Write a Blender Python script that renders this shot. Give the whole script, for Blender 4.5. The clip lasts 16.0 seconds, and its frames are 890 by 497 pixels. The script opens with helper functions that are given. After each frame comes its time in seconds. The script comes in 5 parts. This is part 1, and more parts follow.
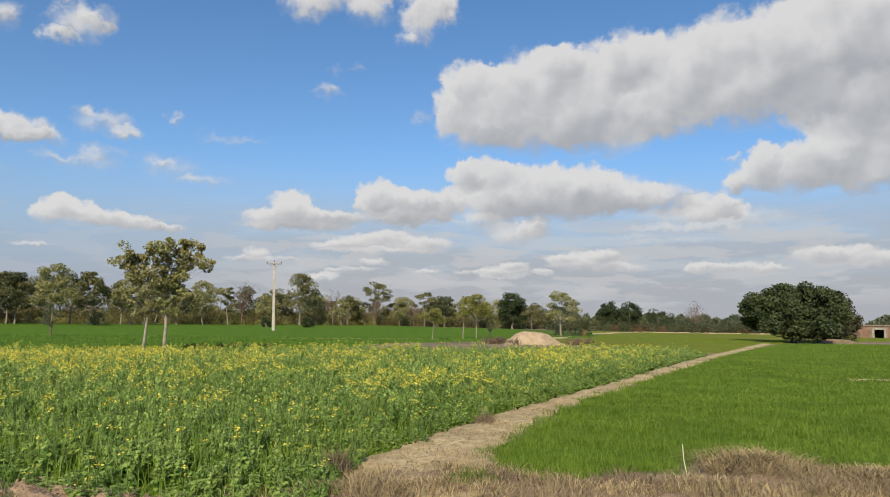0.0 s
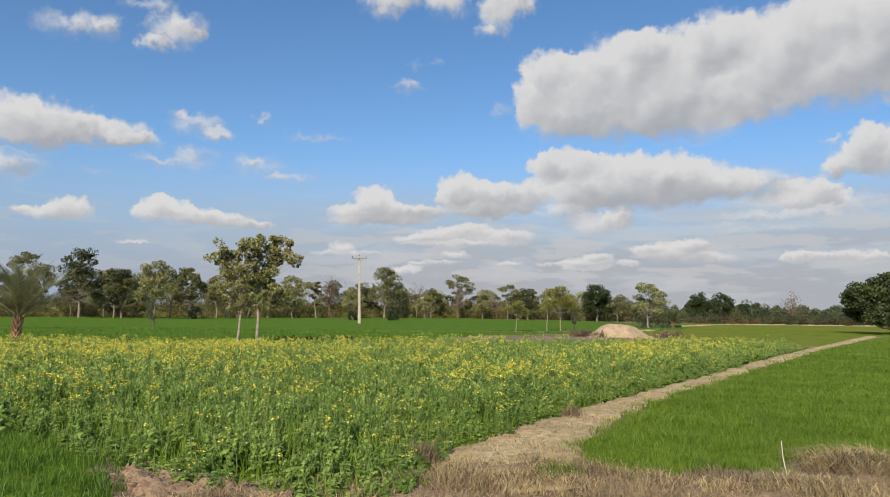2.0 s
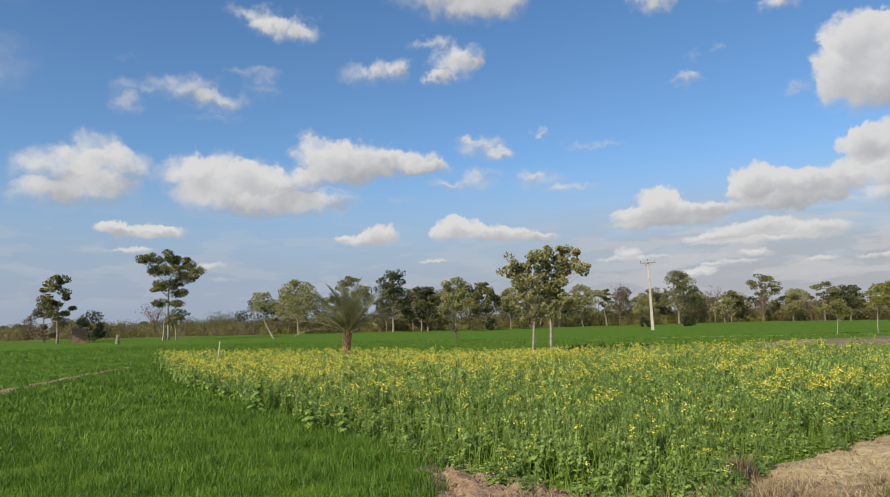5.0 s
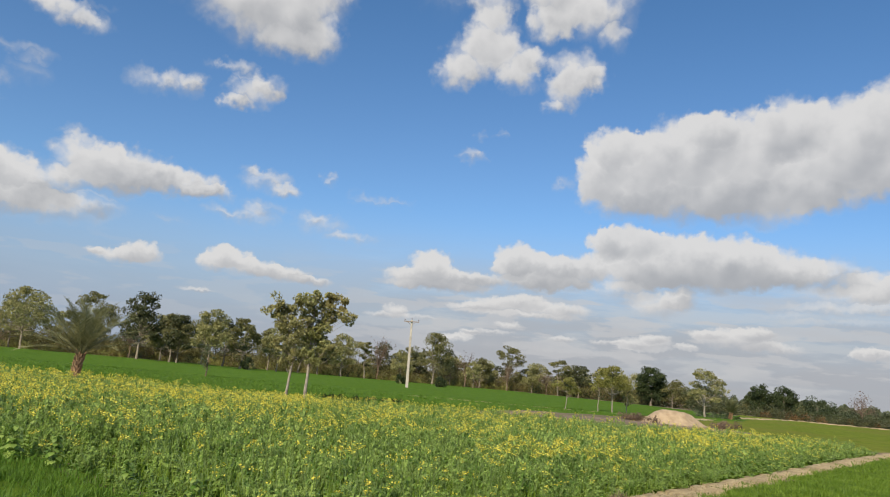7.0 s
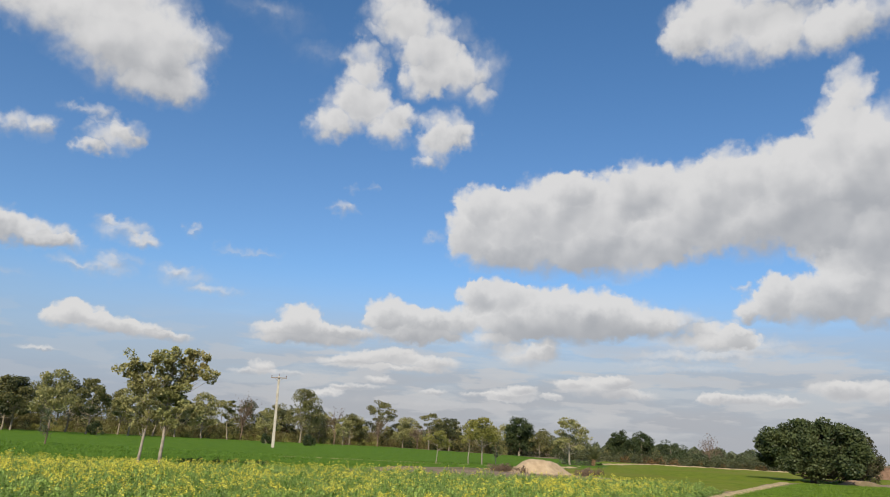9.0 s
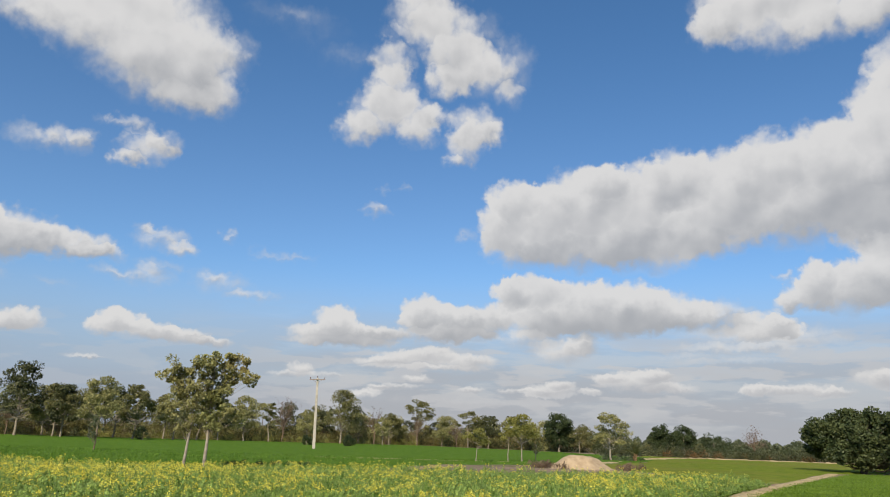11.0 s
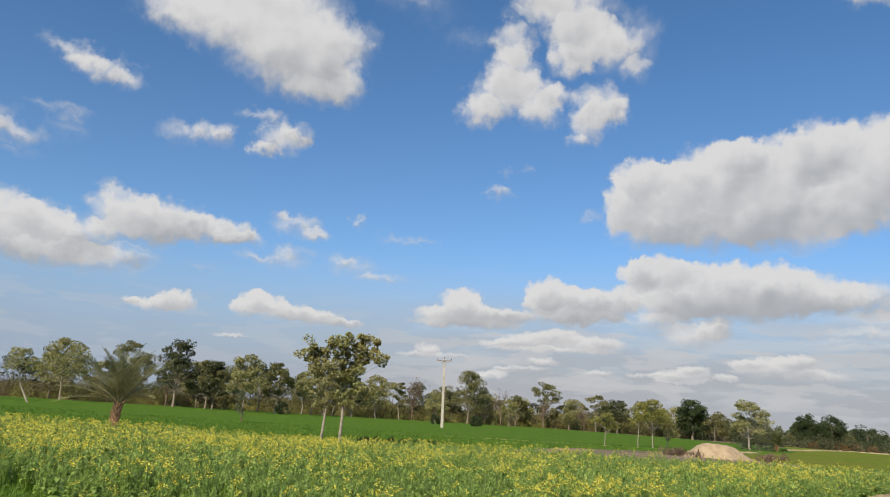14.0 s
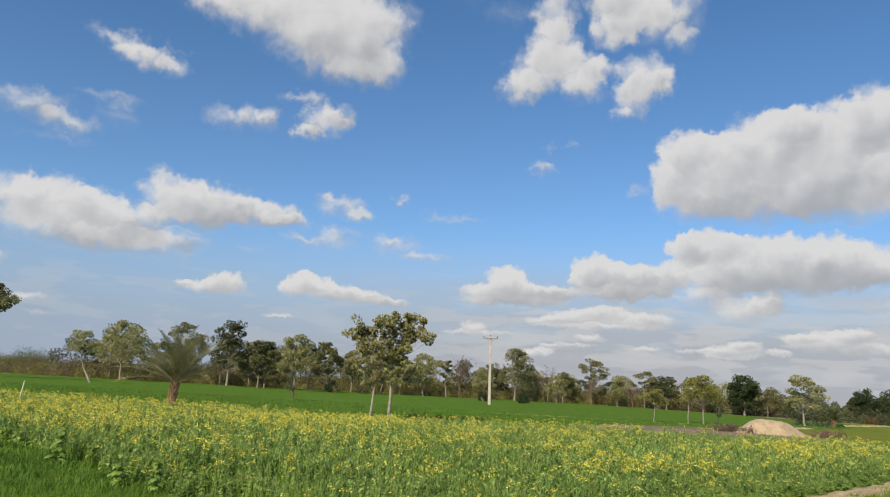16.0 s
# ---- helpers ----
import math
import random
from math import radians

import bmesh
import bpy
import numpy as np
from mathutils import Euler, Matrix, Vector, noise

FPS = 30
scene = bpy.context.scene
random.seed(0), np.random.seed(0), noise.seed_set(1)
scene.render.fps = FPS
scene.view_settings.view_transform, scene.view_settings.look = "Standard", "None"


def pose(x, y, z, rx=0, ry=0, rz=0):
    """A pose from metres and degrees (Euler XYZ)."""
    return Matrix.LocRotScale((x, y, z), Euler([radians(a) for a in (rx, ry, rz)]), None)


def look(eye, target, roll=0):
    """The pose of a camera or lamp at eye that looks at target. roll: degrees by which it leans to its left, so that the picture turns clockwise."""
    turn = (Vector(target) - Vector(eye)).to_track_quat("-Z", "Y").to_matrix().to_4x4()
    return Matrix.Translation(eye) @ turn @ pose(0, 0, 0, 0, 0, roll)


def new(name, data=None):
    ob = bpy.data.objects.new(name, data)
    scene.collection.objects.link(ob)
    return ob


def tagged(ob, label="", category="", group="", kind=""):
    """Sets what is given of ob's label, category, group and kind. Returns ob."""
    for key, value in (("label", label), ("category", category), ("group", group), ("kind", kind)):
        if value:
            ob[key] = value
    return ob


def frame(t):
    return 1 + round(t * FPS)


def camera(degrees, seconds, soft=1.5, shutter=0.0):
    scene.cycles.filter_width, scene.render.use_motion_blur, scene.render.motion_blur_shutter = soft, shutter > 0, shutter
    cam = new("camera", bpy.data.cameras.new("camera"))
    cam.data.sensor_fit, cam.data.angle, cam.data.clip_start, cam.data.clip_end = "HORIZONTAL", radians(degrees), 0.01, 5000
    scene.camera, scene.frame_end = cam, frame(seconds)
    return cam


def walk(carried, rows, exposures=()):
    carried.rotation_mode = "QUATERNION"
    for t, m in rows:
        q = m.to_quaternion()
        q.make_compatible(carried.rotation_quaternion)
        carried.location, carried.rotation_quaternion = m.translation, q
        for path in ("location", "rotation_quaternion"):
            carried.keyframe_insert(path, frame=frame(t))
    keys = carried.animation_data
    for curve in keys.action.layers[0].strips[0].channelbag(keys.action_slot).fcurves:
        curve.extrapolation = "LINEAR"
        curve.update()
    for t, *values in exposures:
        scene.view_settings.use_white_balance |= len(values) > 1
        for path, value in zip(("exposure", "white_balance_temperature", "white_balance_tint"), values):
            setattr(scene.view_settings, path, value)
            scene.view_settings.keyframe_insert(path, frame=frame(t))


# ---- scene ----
# ---- camera ----
cam = camera(64.3, 16.0, soft=1.0)
EYE = 1.65
# seconds, heading, upward tilt, roll (degrees)
TURN = [
    (0.0, 13.34, 5.77, 0.83), (0.5, 14.11, 5.57, 0.78), (1.0, 12.70, 5.61, 1.25), (1.5, 9.74, 5.06, 1.01),
    (2.0, 6.70, 5.10, 0.60), (2.5, 1.88, 5.48, -0.34), (3.0, -2.49, 5.09, -1.01), (3.5, -6.05, 5.12, -0.82),
    (4.0, -11.04, 5.64, -2.15), (4.2, -12.59, 5.70, -2.54), (4.7, -15.4, 5.85, -2.3), (5.2, -16.2, 6.05, -1.0),
    (5.7, -13.6, 6.3, 1.0), (6.3, -6.51, 6.73, 3.00), (6.5, -3.17, 7.13, 3.73), (7.0, 1.91, 10.33, 5.30),
    (7.5, 5.94, 11.97, 5.36), (8.0, 8.69, 12.92, 4.13), (8.5, 10.26, 13.92, 3.92), (8.7, 11.23, 14.53, 3.57),
    (9.3, 12.5, 16.0, 3.0), (10.1, 12.1, 16.7, 2.5), (10.8, 9.95, 15.59, 2.21), (11.0, 9.47, 15.09, 1.99),
    (11.5, 8.23, 14.22, 1.63), (12.0, 6.27, 13.74, 1.35), (12.5, 5.70, 13.30, 1.38), (13.0, 5.46, 12.78, 1.60),
    (13.5, 5.04, 12.72, 2.14), (14.0, -0.75, 13.19, 3.69), (14.5, -3.12, 12.29, 3.08), (15.0, -4.36, 11.68, 3.36),
    (15.5, -4.50, 11.53, 3.24), (16.0, -4.28, 11.23, 3.31),
]


def stance(yaw, tilt, roll):
    """Held before a body that turns on the spot: the eye swings a little round it."""
    a, e = radians(yaw), radians(tilt)
    eye = Vector((0.14 * math.sin(a), 0.14 * (math.cos(a) - 1), EYE))
    way = Vector((math.sin(a) * math.cos(e), math.cos(a) * math.cos(e), math.sin(e)))
    return look(eye, eye + way * 10, roll)


walk(cam, [(t, stance(y, e, r)) for t, y, e, r in TURN])

# ---- sun, sky and clouds ----
SUN_EL, SUN_AZ = 35.0, 205.0   # height, and bearing from +y towards +x, degrees
sun_way = Vector((math.sin(radians(SUN_AZ)) * math.cos(radians(SUN_EL)),
                  math.cos(radians(SUN_AZ)) * math.cos(radians(SUN_EL)), math.sin(radians(SUN_EL))))
sun = new("sun", bpy.data.lights.new("sun", "SUN"))
sun.data.energy, sun.data.angle, sun.data.color = 5.2, radians(0.6), (1.0, 0.88, 0.68)
sun.matrix_world = look(sun_way * 50, (0, 0, 0))

world = bpy.data.worlds.new("world")
scene.world = world
world.use_nodes = True
wn, wl = world.node_tree.nodes, world.node_tree.links
wn.clear()


def node(kind, links=(), **props):
    n = wn.new(kind)
    for k, v in props.items():
        setattr(n, k, v)
    for slot, v in links:
        if isinstance(v, bpy.types.NodeSocket):
            wl.new(v, n.inputs[slot])
        else:
            n.inputs[slot].default_value = v
    return n


def m1(op, a, b=0.0, c=0.0, clamp=False):
    return node("ShaderNodeMath", [(0, a), (1, b), (2, c)], operation=op, use_clamp=clamp).outputs[0]


def v3(op, a, b=(0, 0, 0), c=(0, 0, 0)):
    return node("ShaderNodeVectorMath", [(0, a), (1, b)] + ([(2, c)] if op == "MULTIPLY_ADD" else []), operation=op).outputs[0]


def ramp(x, lo, hi, a=0.0, b=1.0):
    n = node("ShaderNodeMapRange", [(0, x), (1, lo), (2, hi), (3, a), (4, b)], interpolation_type="SMOOTHSTEP")
    return n.outputs[0]


def fbm(v, scale, detail, rough=0.55):
    return node("ShaderNodeTexNoise", [("Vector", v), ("Scale", scale), ("Detail", detail), ("Roughness", rough)],
                noise_dimensions="2D")


sky = node("ShaderNodeTexSky", sky_type="NISHITA", sun_disc=False, sun_elevation=radians(SUN_EL),
           sun_rotation=radians(SUN_AZ), altitude=200, air_density=1.0, dust_density=0.6, ozone_density=2.5)
where = node("ShaderNodeTexCoord").outputs["Generated"]
split = node("ShaderNodeSeparateXYZ", [(0, where)])
az = m1("MULTIPLY", m1("ARCTAN2", split.outputs[0], split.outputs[1]), 180 / math.pi)
el = m1("MULTIPLY", m1("ARCSINE", split.outputs[2]), 180 / math.pi)
flat = node("ShaderNodeCombineXYZ", [(0, az), (1, el), (2, 0.0)]).outputs[0]
# billows bend the outlines
bend = v3("SUBTRACT", fbm(flat, 0.32, 3.0).outputs["Color"], (0.5, 0.5, 0.5))
bend2 = v3("SUBTRACT", fbm(flat, 0.85, 2.5, 0.5).outputs["Color"], (0.5, 0.5, 0.5))
calm = ramp(el, 2.0, 15.0, 0.3, 1.0)   # far clouds look smaller and smoother
bend = node("ShaderNodeVectorMath", [(0, bend), ("Scale", calm)], operation="SCALE").outputs[0]
bend3 = v3("SUBTRACT", fbm(flat, 3.6, 2.0, 0.55).outputs["Color"], (0.5, 0.5, 0.5))
bend2 = node("ShaderNodeVectorMath", [(0, bend2), ("Scale", calm)], operation="SCALE").outputs[0]
bent = v3("MULTIPLY_ADD", bend, (1.5, 1.0, 0), flat)
bent = v3("MULTIPLY_ADD", bend2, (1.7, 1.4, 0), bent)
bent = v3("MULTIPLY_ADD", bend3, (0.26, 0.22, 0), bent)
heap = [node("ShaderNodeCombineXYZ", [(0, 0.0), (1, 0.0), (2, 0.0)]).outputs[0]]


def cumulus(puffs, whole=(), gain=2.0):
    """A cloud of round puffs: bearing, height, half width, half height (degrees) and thickness. whole: wide forms that the light rounds as one."""
    here = v3("MULTIPLY_ADD", heap[0], (1e-9, 1e-9, 1e-9), bent)
    for a, e, ra, re, s in [*puffs, *whole]:
        q = v3("MULTIPLY_ADD", here, (1 / ra, 1 / re, 0), (-a / ra, -e / re, s))
        d = node("ShaderNodeVectorMath", [(0, q), (1, q)], operation="DOT_PRODUCT").outputs["Value"]
        w = m1("SUBTRACT", 1 + s * s, d, clamp=True)
        w = w if s else m1("MULTIPLY", w, gain)
        heap[0] = v3("ADD", heap[0], node("ShaderNodeVectorMath", [(0, q), ("Scale", w)], operation="SCALE").outputs[0])


cumulus([(-22.9, 28.4, 4.7, 2.6, 0.8), (-18.8, 28.4, 6.1, 4, 0.9), (-14.6, 29.0, 5.5, 5, 0.9), (-15.4, 25.9, 5.3, 2.8, 0.8), (-11.7, 27.1, 3.9, 3.8, 0.8), (-10.0, 25.1, 2.2, 2.1, 0.6), (-12.6, 24.5, 3.5, 1.5, 0.7), (-8.9, 28.9, 1.9, 1.9, 0.5), (-20.3, 31.5, 7.9, 2.6, 0.9), (-25.6, 28.3, 3.3, 1.7, 0.6)], [(-17.0, 27.6, 11.3, 6.5, 0)], 0.48)  # high broken cumulus
cumulus([(-2.6, 31.0, 4.0, 2.4, 0.2), (-6.7, 32.1, 3.4, 1.4, 0.25), (-0.2, 29.2, 2.6, 1.5, 0.2), (1.5, 29.8, 2.3, 1.2, 0.2), (-3.8, 32.4, 2.9, 1.2, 0.2)])  # thin veil
cumulus([(6.4, 33.5, 3.8, 2.3, 1), (8.8, 31.9, 3.9, 2.8, 1), (10.3, 29.8, 3.7, 2.5, 1), (9.3, 28.3, 2.5, 1.6, 1), (12.5, 28.9, 3.0, 2.4, 0.8), (15.1, 29.5, 2.7, 2.6, 0.55), (14.8, 27.3, 1.6, 1.3, 0.55), (12.7, 32.0, 2.4, 2, 0.4), (7.3, 36.0, 4.9, 2.3, 0.9)])  # torn cumulus overhead
cumulus([(4.1, 29.5, 2.5, 1.8, 0.9), (4.2, 27.4, 2.8, 2.3, 1), (2.9, 25.5, 3.0, 2.4, 1), (1.4, 24.2, 2.4, 1.6, 0.9), (6.0, 25.5, 3.0, 2.2, 1), (7.0, 24.1, 2.1, 1.5, 0.8), (4.2, 31.3, 1.7, 1.4, 0.4), (8.3, 25.6, 2.1, 0.94, 0.7)])  # torn cumulus beside it
cumulus([(11.8, 24.8, 2.8, 2, 0.95), (10.9, 23.4, 2.2, 2, 0.95), (13.3, 24.2, 1.6, 1, 0.7), (10.0, 22.1, 1.3, 0.74, 0.5)])  # small torn puff
cumulus([(-22.9, 19.7, 2.3, 1.2, 0.55), (-20.6, 20.0, 2.1, 1.2, 0.65), (-19.5, 20.5, 1.2, 0.93, 0.6), (-16.3, 22.0, 2.0, 0.85, 0.75), (-15.2, 20.3, 2.5, 1.5, 0.9), (-13.9, 21.2, 1.6, 1.1, 0.7), (-16.3, 19.4, 1.4, 0.71, 0.6), (-18.3, 22.0, 1.3, 0.47, 0.35)])  # small pair
cumulus([(3.6, 17.9, 1.5, 0.7, 0.6), (4.0, 19.6, 0.9, 0.48, 0.4), (5.7, 19.8, 0.9, 0.53, 0.4), (-8.1, 14.8, 1.0, 0.71, 0.25), (-1.9, 13.7, 1.5, 0.63, 0.25), (-4.8, 13.7, 2.1, 0.73, 0.2)])  # scraps
cumulus([(33.7, 31.9, 4.1, 2.7, 1), (37.4, 30.4, 4.3, 2.5, 1), (32.2, 31.0, 2.3, 1.8, 1), (41.1, 30.2, 4.0, 2.2, 1), (43.9, 30.1, 2.5, 2.1, 1), (38.6, 32.9, 8.1, 2.2, 1), (46.0, 30.6, 3.6, 2, 1)])  # cloud over the path
cumulus([(15.3, 19.2, 2.6, 1.9, 1.5), (14.0, 17.1, 2.3, 2.4, 1.4), (17.3, 18.2, 3.7, 2.4, 1.4), (16.1, 15.6, 4.0, 2.5, 1.4), (21.1, 19.1, 4.1, 2.9, 1.5), (21.0, 16.0, 5.6, 3.2, 1.5), (22.6, 20.5, 2.3, 1.7, 1.4), (25.2, 19.4, 4.2, 2.8, 1.5), (28.4, 20.3, 3.1, 2.6, 1.5), (26.4, 15.8, 5.9, 3.2, 1.5), (11.2, 16.2, 1.1, 0.75, 0.4)], [(20.1, 16.9, 10.5, 5.4, 0)], 1)  # great cumulus, sunward end
cumulus([(31.8, 19.4, 4.4, 3.2, 1.6), (31.2, 16.4, 4.6, 2.7, 1.5), (35.2, 20.7, 2.8, 2.9, 1.6), (37.0, 18.0, 5.2, 4.3, 1.6), (38.8, 21.0, 3.5, 2.6, 1.6), (40.9, 19.1, 3.6, 4.6, 1.6), (42.5, 23.2, 2.0, 2.9, 1.4), (44.1, 25.7, 2.0, 2.6, 1.3), (42.6, 15.7, 3.8, 2.7, 1.6), (44.3, 20.9, 2.8, 4, 1.6), (46.9, 20.0, 3.7, 5.6, 1.6), (46.5, 15.1, 4.0, 3, 1.6)], [(37.0, 18.0, 11.1, 6.8, 0), (44.6, 20.8, 7.3, 8.1, 0)], 1)  # great cumulus, broad end
cumulus([(37.9, 12.0, 1.7, 1.7, 1.4), (36.8, 10.9, 2.1, 1.4, 1.2), (39.9, 11.2, 3.1, 2.4, 1.4), (42.5, 12.2, 3.0, 2.8, 1.4), (45.2, 13.1, 2.9, 2.8, 1.4), (44.6, 10.4, 3.6, 1.6, 1.3), (35.7, 12.3, 0.7, 0.49, 0.6), (35.6, 10.3, 1.6, 0.79, 0.7), (48.0, 12.7, 3.0, 3.1, 1.4)], [(41.8, 11.7, 7.8, 3.6, 0)], 1)  # cumulus beside it
cumulus([(14.9, 11.5, 1.8, 1.5, 1.5), (16.9, 11.8, 3.2, 1.6, 1.5), (19.6, 10.6, 4.5, 2.4, 1.5), (17.3, 9.7, 3.8, 1.8, 1.5), (23.6, 10.8, 4.2, 2.1, 1.5), (22.2, 9.3, 5.7, 1.6, 1.4), (26.8, 10.1, 4.0, 2, 1.3), (30.4, 9.6, 3.8, 1.6, 0.9), (33.9, 8.8, 2.8, 1.3, 0.9), (35.4, 8.8, 1.6, 0.87, 1.2), (37.6, 8.1, 3.0, 0.94, 0.5), (31.8, 7.8, 6.0, 1.2, 0.5)], [(23.2, 10.1, 12.0, 3.2, 0)], 1)  # middle bank
cumulus([(19.1, 6.9, 3.2, 1.3, 0.9), (20.7, 7.5, 1.7, 0.94, 0.8), (16.4, 7.9, 2.8, 0.95, 0.6)])  # under bank
cumulus([(8.1, 10.0, 2.5, 1.4, 1.5), (7.3, 9.0, 1.8, 0.95, 1.4), (10.4, 9.1, 2.8, 1.6, 1.4), (12.8, 9.4, 2.5, 1.6, 1.4), (10.0, 8.1, 4.8, 0.74, 1.2)], [(9.9, 9.4, 5.5, 2.5, 0)], 0.8)  # middle puff
cumulus([(0.8, 9.1, 1.9, 1.3, 1.4), (1.3, 8.1, 2.7, 1.2, 1.4), (-0.9, 7.8, 2.4, 0.94, 1.3), (3.8, 7.9, 3.3, 0.9, 1.3), (1.4, 7.2, 5.0, 0.53, 1.1)], [(1.3, 8.2, 5.9, 2.3, 0)], 0.8)  # left puff
cumulus([(8.7, 6.7, 2.5, 0.74, 1.5), (6.9, 6.2, 3.3, 0.78, 1.4), (11.4, 6.1, 3.3, 0.79, 1.3), (4.2, 5.9, 2.6, 0.47, 1), (8.2, 5.5, 6.1, 0.36, 1)])  # long low puff
cumulus([(-1.6, 5.0, 1.4, 0.61, 1.4), (-2.9, 4.5, 1.6, 0.41, 0.9), (0.2, 4.6, 2.3, 0.36, 0.8)])  # puff behind the pole
cumulus([(-15.0, 7.7, 2.0, 0.91, 1.5), (-16.2, 7.1, 1.5, 0.76, 1.4), (-13.1, 7.1, 2.8, 0.87, 1.4), (-10.7, 6.9, 2.5, 0.74, 1.3), (-8.4, 6.6, 2.1, 0.45, 1)], [(-12.7, 7.0, 6.6, 1.9, 0)], 0.6)  # left low puff
cumulus([(-21.4, 7.2, 1.7, 0.97, 1.5), (-22.9, 6.7, 2.1, 0.71, 1.3), (-24.6, 6.9, 0.9, 0.44, 1)])  # small puff
cumulus([(-36.3, 11.5, 2.8, 2.1, 0.9), (-33.8, 11.8, 3.0, 2.1, 0.95), (-31.4, 11.8, 2.3, 1.8, 1.1), (-32.8, 9.8, 5.7, 1.8, 0.9), (-29.1, 10.9, 3.8, 2, 0.85), (-28.5, 9.2, 5.4, 1.3, 0.75), (-25.9, 13.4, 2.9, 1.8, 0.95), (-22.9, 13.0, 4.0, 2, 1), (-19.3, 12.8, 3.7, 1.4, 0.95), (-24.4, 11.9, 4.1, 1.4, 0.8), (-17.0, 12.4, 2.5, 0.78, 0.7), (-27.1, 15.0, 1.4, 0.58, 0.4), (-24.6, 10.0, 2.6, 1, 0.5)], [(-32.1, 10.5, 9.2, 3.9, 0), (-22.0, 13.1, 8.7, 2.5, 0)], 0.6)  # left bank
cumulus([(-42.8, 13.2, 2.8, 1.6, 0.6), (-41.4, 11.8, 3.1, 1.9, 0.8), (-42.4, 10.0, 3.6, 1.5, 0.8), (-45.4, 11.5, 3.4, 2.2, 0.8), (-46.0, 9.6, 2.9, 1.3, 0.7)], [(-42.8, 11.5, 6.5, 3.7, 0)], 0.6)  # left bank's outer end
cumulus([(-12.9, 13.9, 2.8, 1.2, 0.6), (-11.1, 13.4, 1.6, 0.64, 0.5), (-14.5, 14.6, 1.6, 0.53, 0.35), (-14.1, 11.0, 2.8, 0.95, 0.5), (-12.7, 11.9, 2.4, 0.74, 0.4), (-16.7, 11.1, 1.5, 0.63, 0.35), (-8.2, 11.0, 3.0, 1.1, 0.45), (-5.6, 10.3, 2.8, 0.58, 0.5), (-9.2, 11.7, 1.7, 0.8, 0.35), (-7.9, 14.7, 0.9, 0.69, 0.3), (-3.9, 13.6, 3.1, 0.53, 0.22), (-19.9, 9.9, 1.7, 0.61, 0.3)])  # faint puffs
cumulus([(-41.4, 7.5, 1.8, 0.6, 1.3), (-39.6, 7.3, 2.9, 0.61, 1.3), (-37.8, 7.2, 2.1, 0.58, 1.1), (-40.0, 5.9, 1.8, 0.33, 1), (-34.7, 4.8, 1.3, 0.39, 0.7), (-33.6, 3.7, 1.8, 0.25, 0.5), (-41.3, 4.6, 2.0, 0.18, 0.45), (-42.5, 5.8, 1.8, 0.27, 0.4), (-17.0, 5.0, 1.6, 0.27, 0.6)])  # small low puffs
cumulus([(-40.6, 17.7, 2.1, 0.99, 0.4), (-40.8, 16.5, 1.8, 0.99, 0.35), (-36.5, 18.1, 3.3, 1.4, 0.65), (-33.9, 17.2, 2.9, 1.1, 0.6), (-31.5, 19.5, 2.8, 0.76, 0.45), (-30.7, 18.2, 1.7, 1.2, 0.3), (-34.4, 16.0, 3.7, 0.43, 0.25), (-40.9, 19.6, 1.8, 0.35, 0.2)])  # thin left scraps
cumulus([(-30.7, 23.6, 2.1, 0.92, 0.75), (-29.3, 22.9, 2.6, 1, 0.85), (-27.1, 22.6, 1.8, 1, 0.65), (-32.4, 24.0, 1.7, 0.68, 0.4), (-27.6, 23.8, 1.6, 0.47, 0.3)])  # slanting puff
cumulus([(24.7, 4.8, 3.6, 1, 1.4), (26.0, 5.3, 1.8, 0.6, 1.5), (27.3, 4.2, 2.4, 0.49, 1.2), (22.7, 5.0, 1.6, 0.46, 1.2), (18.2, 4.0, 2.7, 0.71, 1.3), (19.1, 4.5, 1.3, 0.46, 1.4), (16.9, 3.8, 1.4, 0.36, 1.2), (7.6, 4.6, 1.5, 0.42, 1.3), (6.1, 3.9, 2.7, 0.36, 1), (11.9, 3.9, 1.5, 0.36, 1.2), (3.4, 3.3, 1.7, 0.36, 1.2), (4.4, 3.7, 1.0, 0.31, 1.1)])  # low bright heads
cumulus([(33.9, 4.1, 2.3, 0.47, 1.3), (33.1, 4.3, 1.2, 0.48, 1.4), (36.5, 4.3, 2.6, 0.51, 1.3), (38.4, 4.1, 1.6, 0.41, 1.1), (21.4, 3.9, 1.1, 0.35, 1.1), (15.1, 3.8, 1.4, 0.26, 0.9), (41.2, 5.0, 1.9, 0.85, 1.4), (43.3, 5.1, 2.5, 0.84, 1.4), (44.9, 4.5, 2.2, 0.78, 1.3), (46.7, 4.7, 2.3, 0.9, 1.3)])  # more low heads
cumulus([(32.1, 6.1, 5.5, 0.58, 0.35), (28.1, 6.4, 3.4, 0.65, 0.35), (30.2, 7.0, 7.1, 0.79, 0.25), (23.8, 2.8, 20.2, 1.1, 0.28), (6.1, 2.9, 16.4, 0.82, 0.25), (37.8, 6.7, 7.9, 1.4, 0.3), (-11.1, 3.8, 11.9, 0.53, 0.2), (-34.1, 4.4, 2.6, 0.73, 0.3), (-17.2, 4.9, 2.2, 0.26, 0.3)])  # low grey layers

total = node("ShaderNodeSeparateXYZ", [(0, heap[0])])
mass = total.outputs[2]
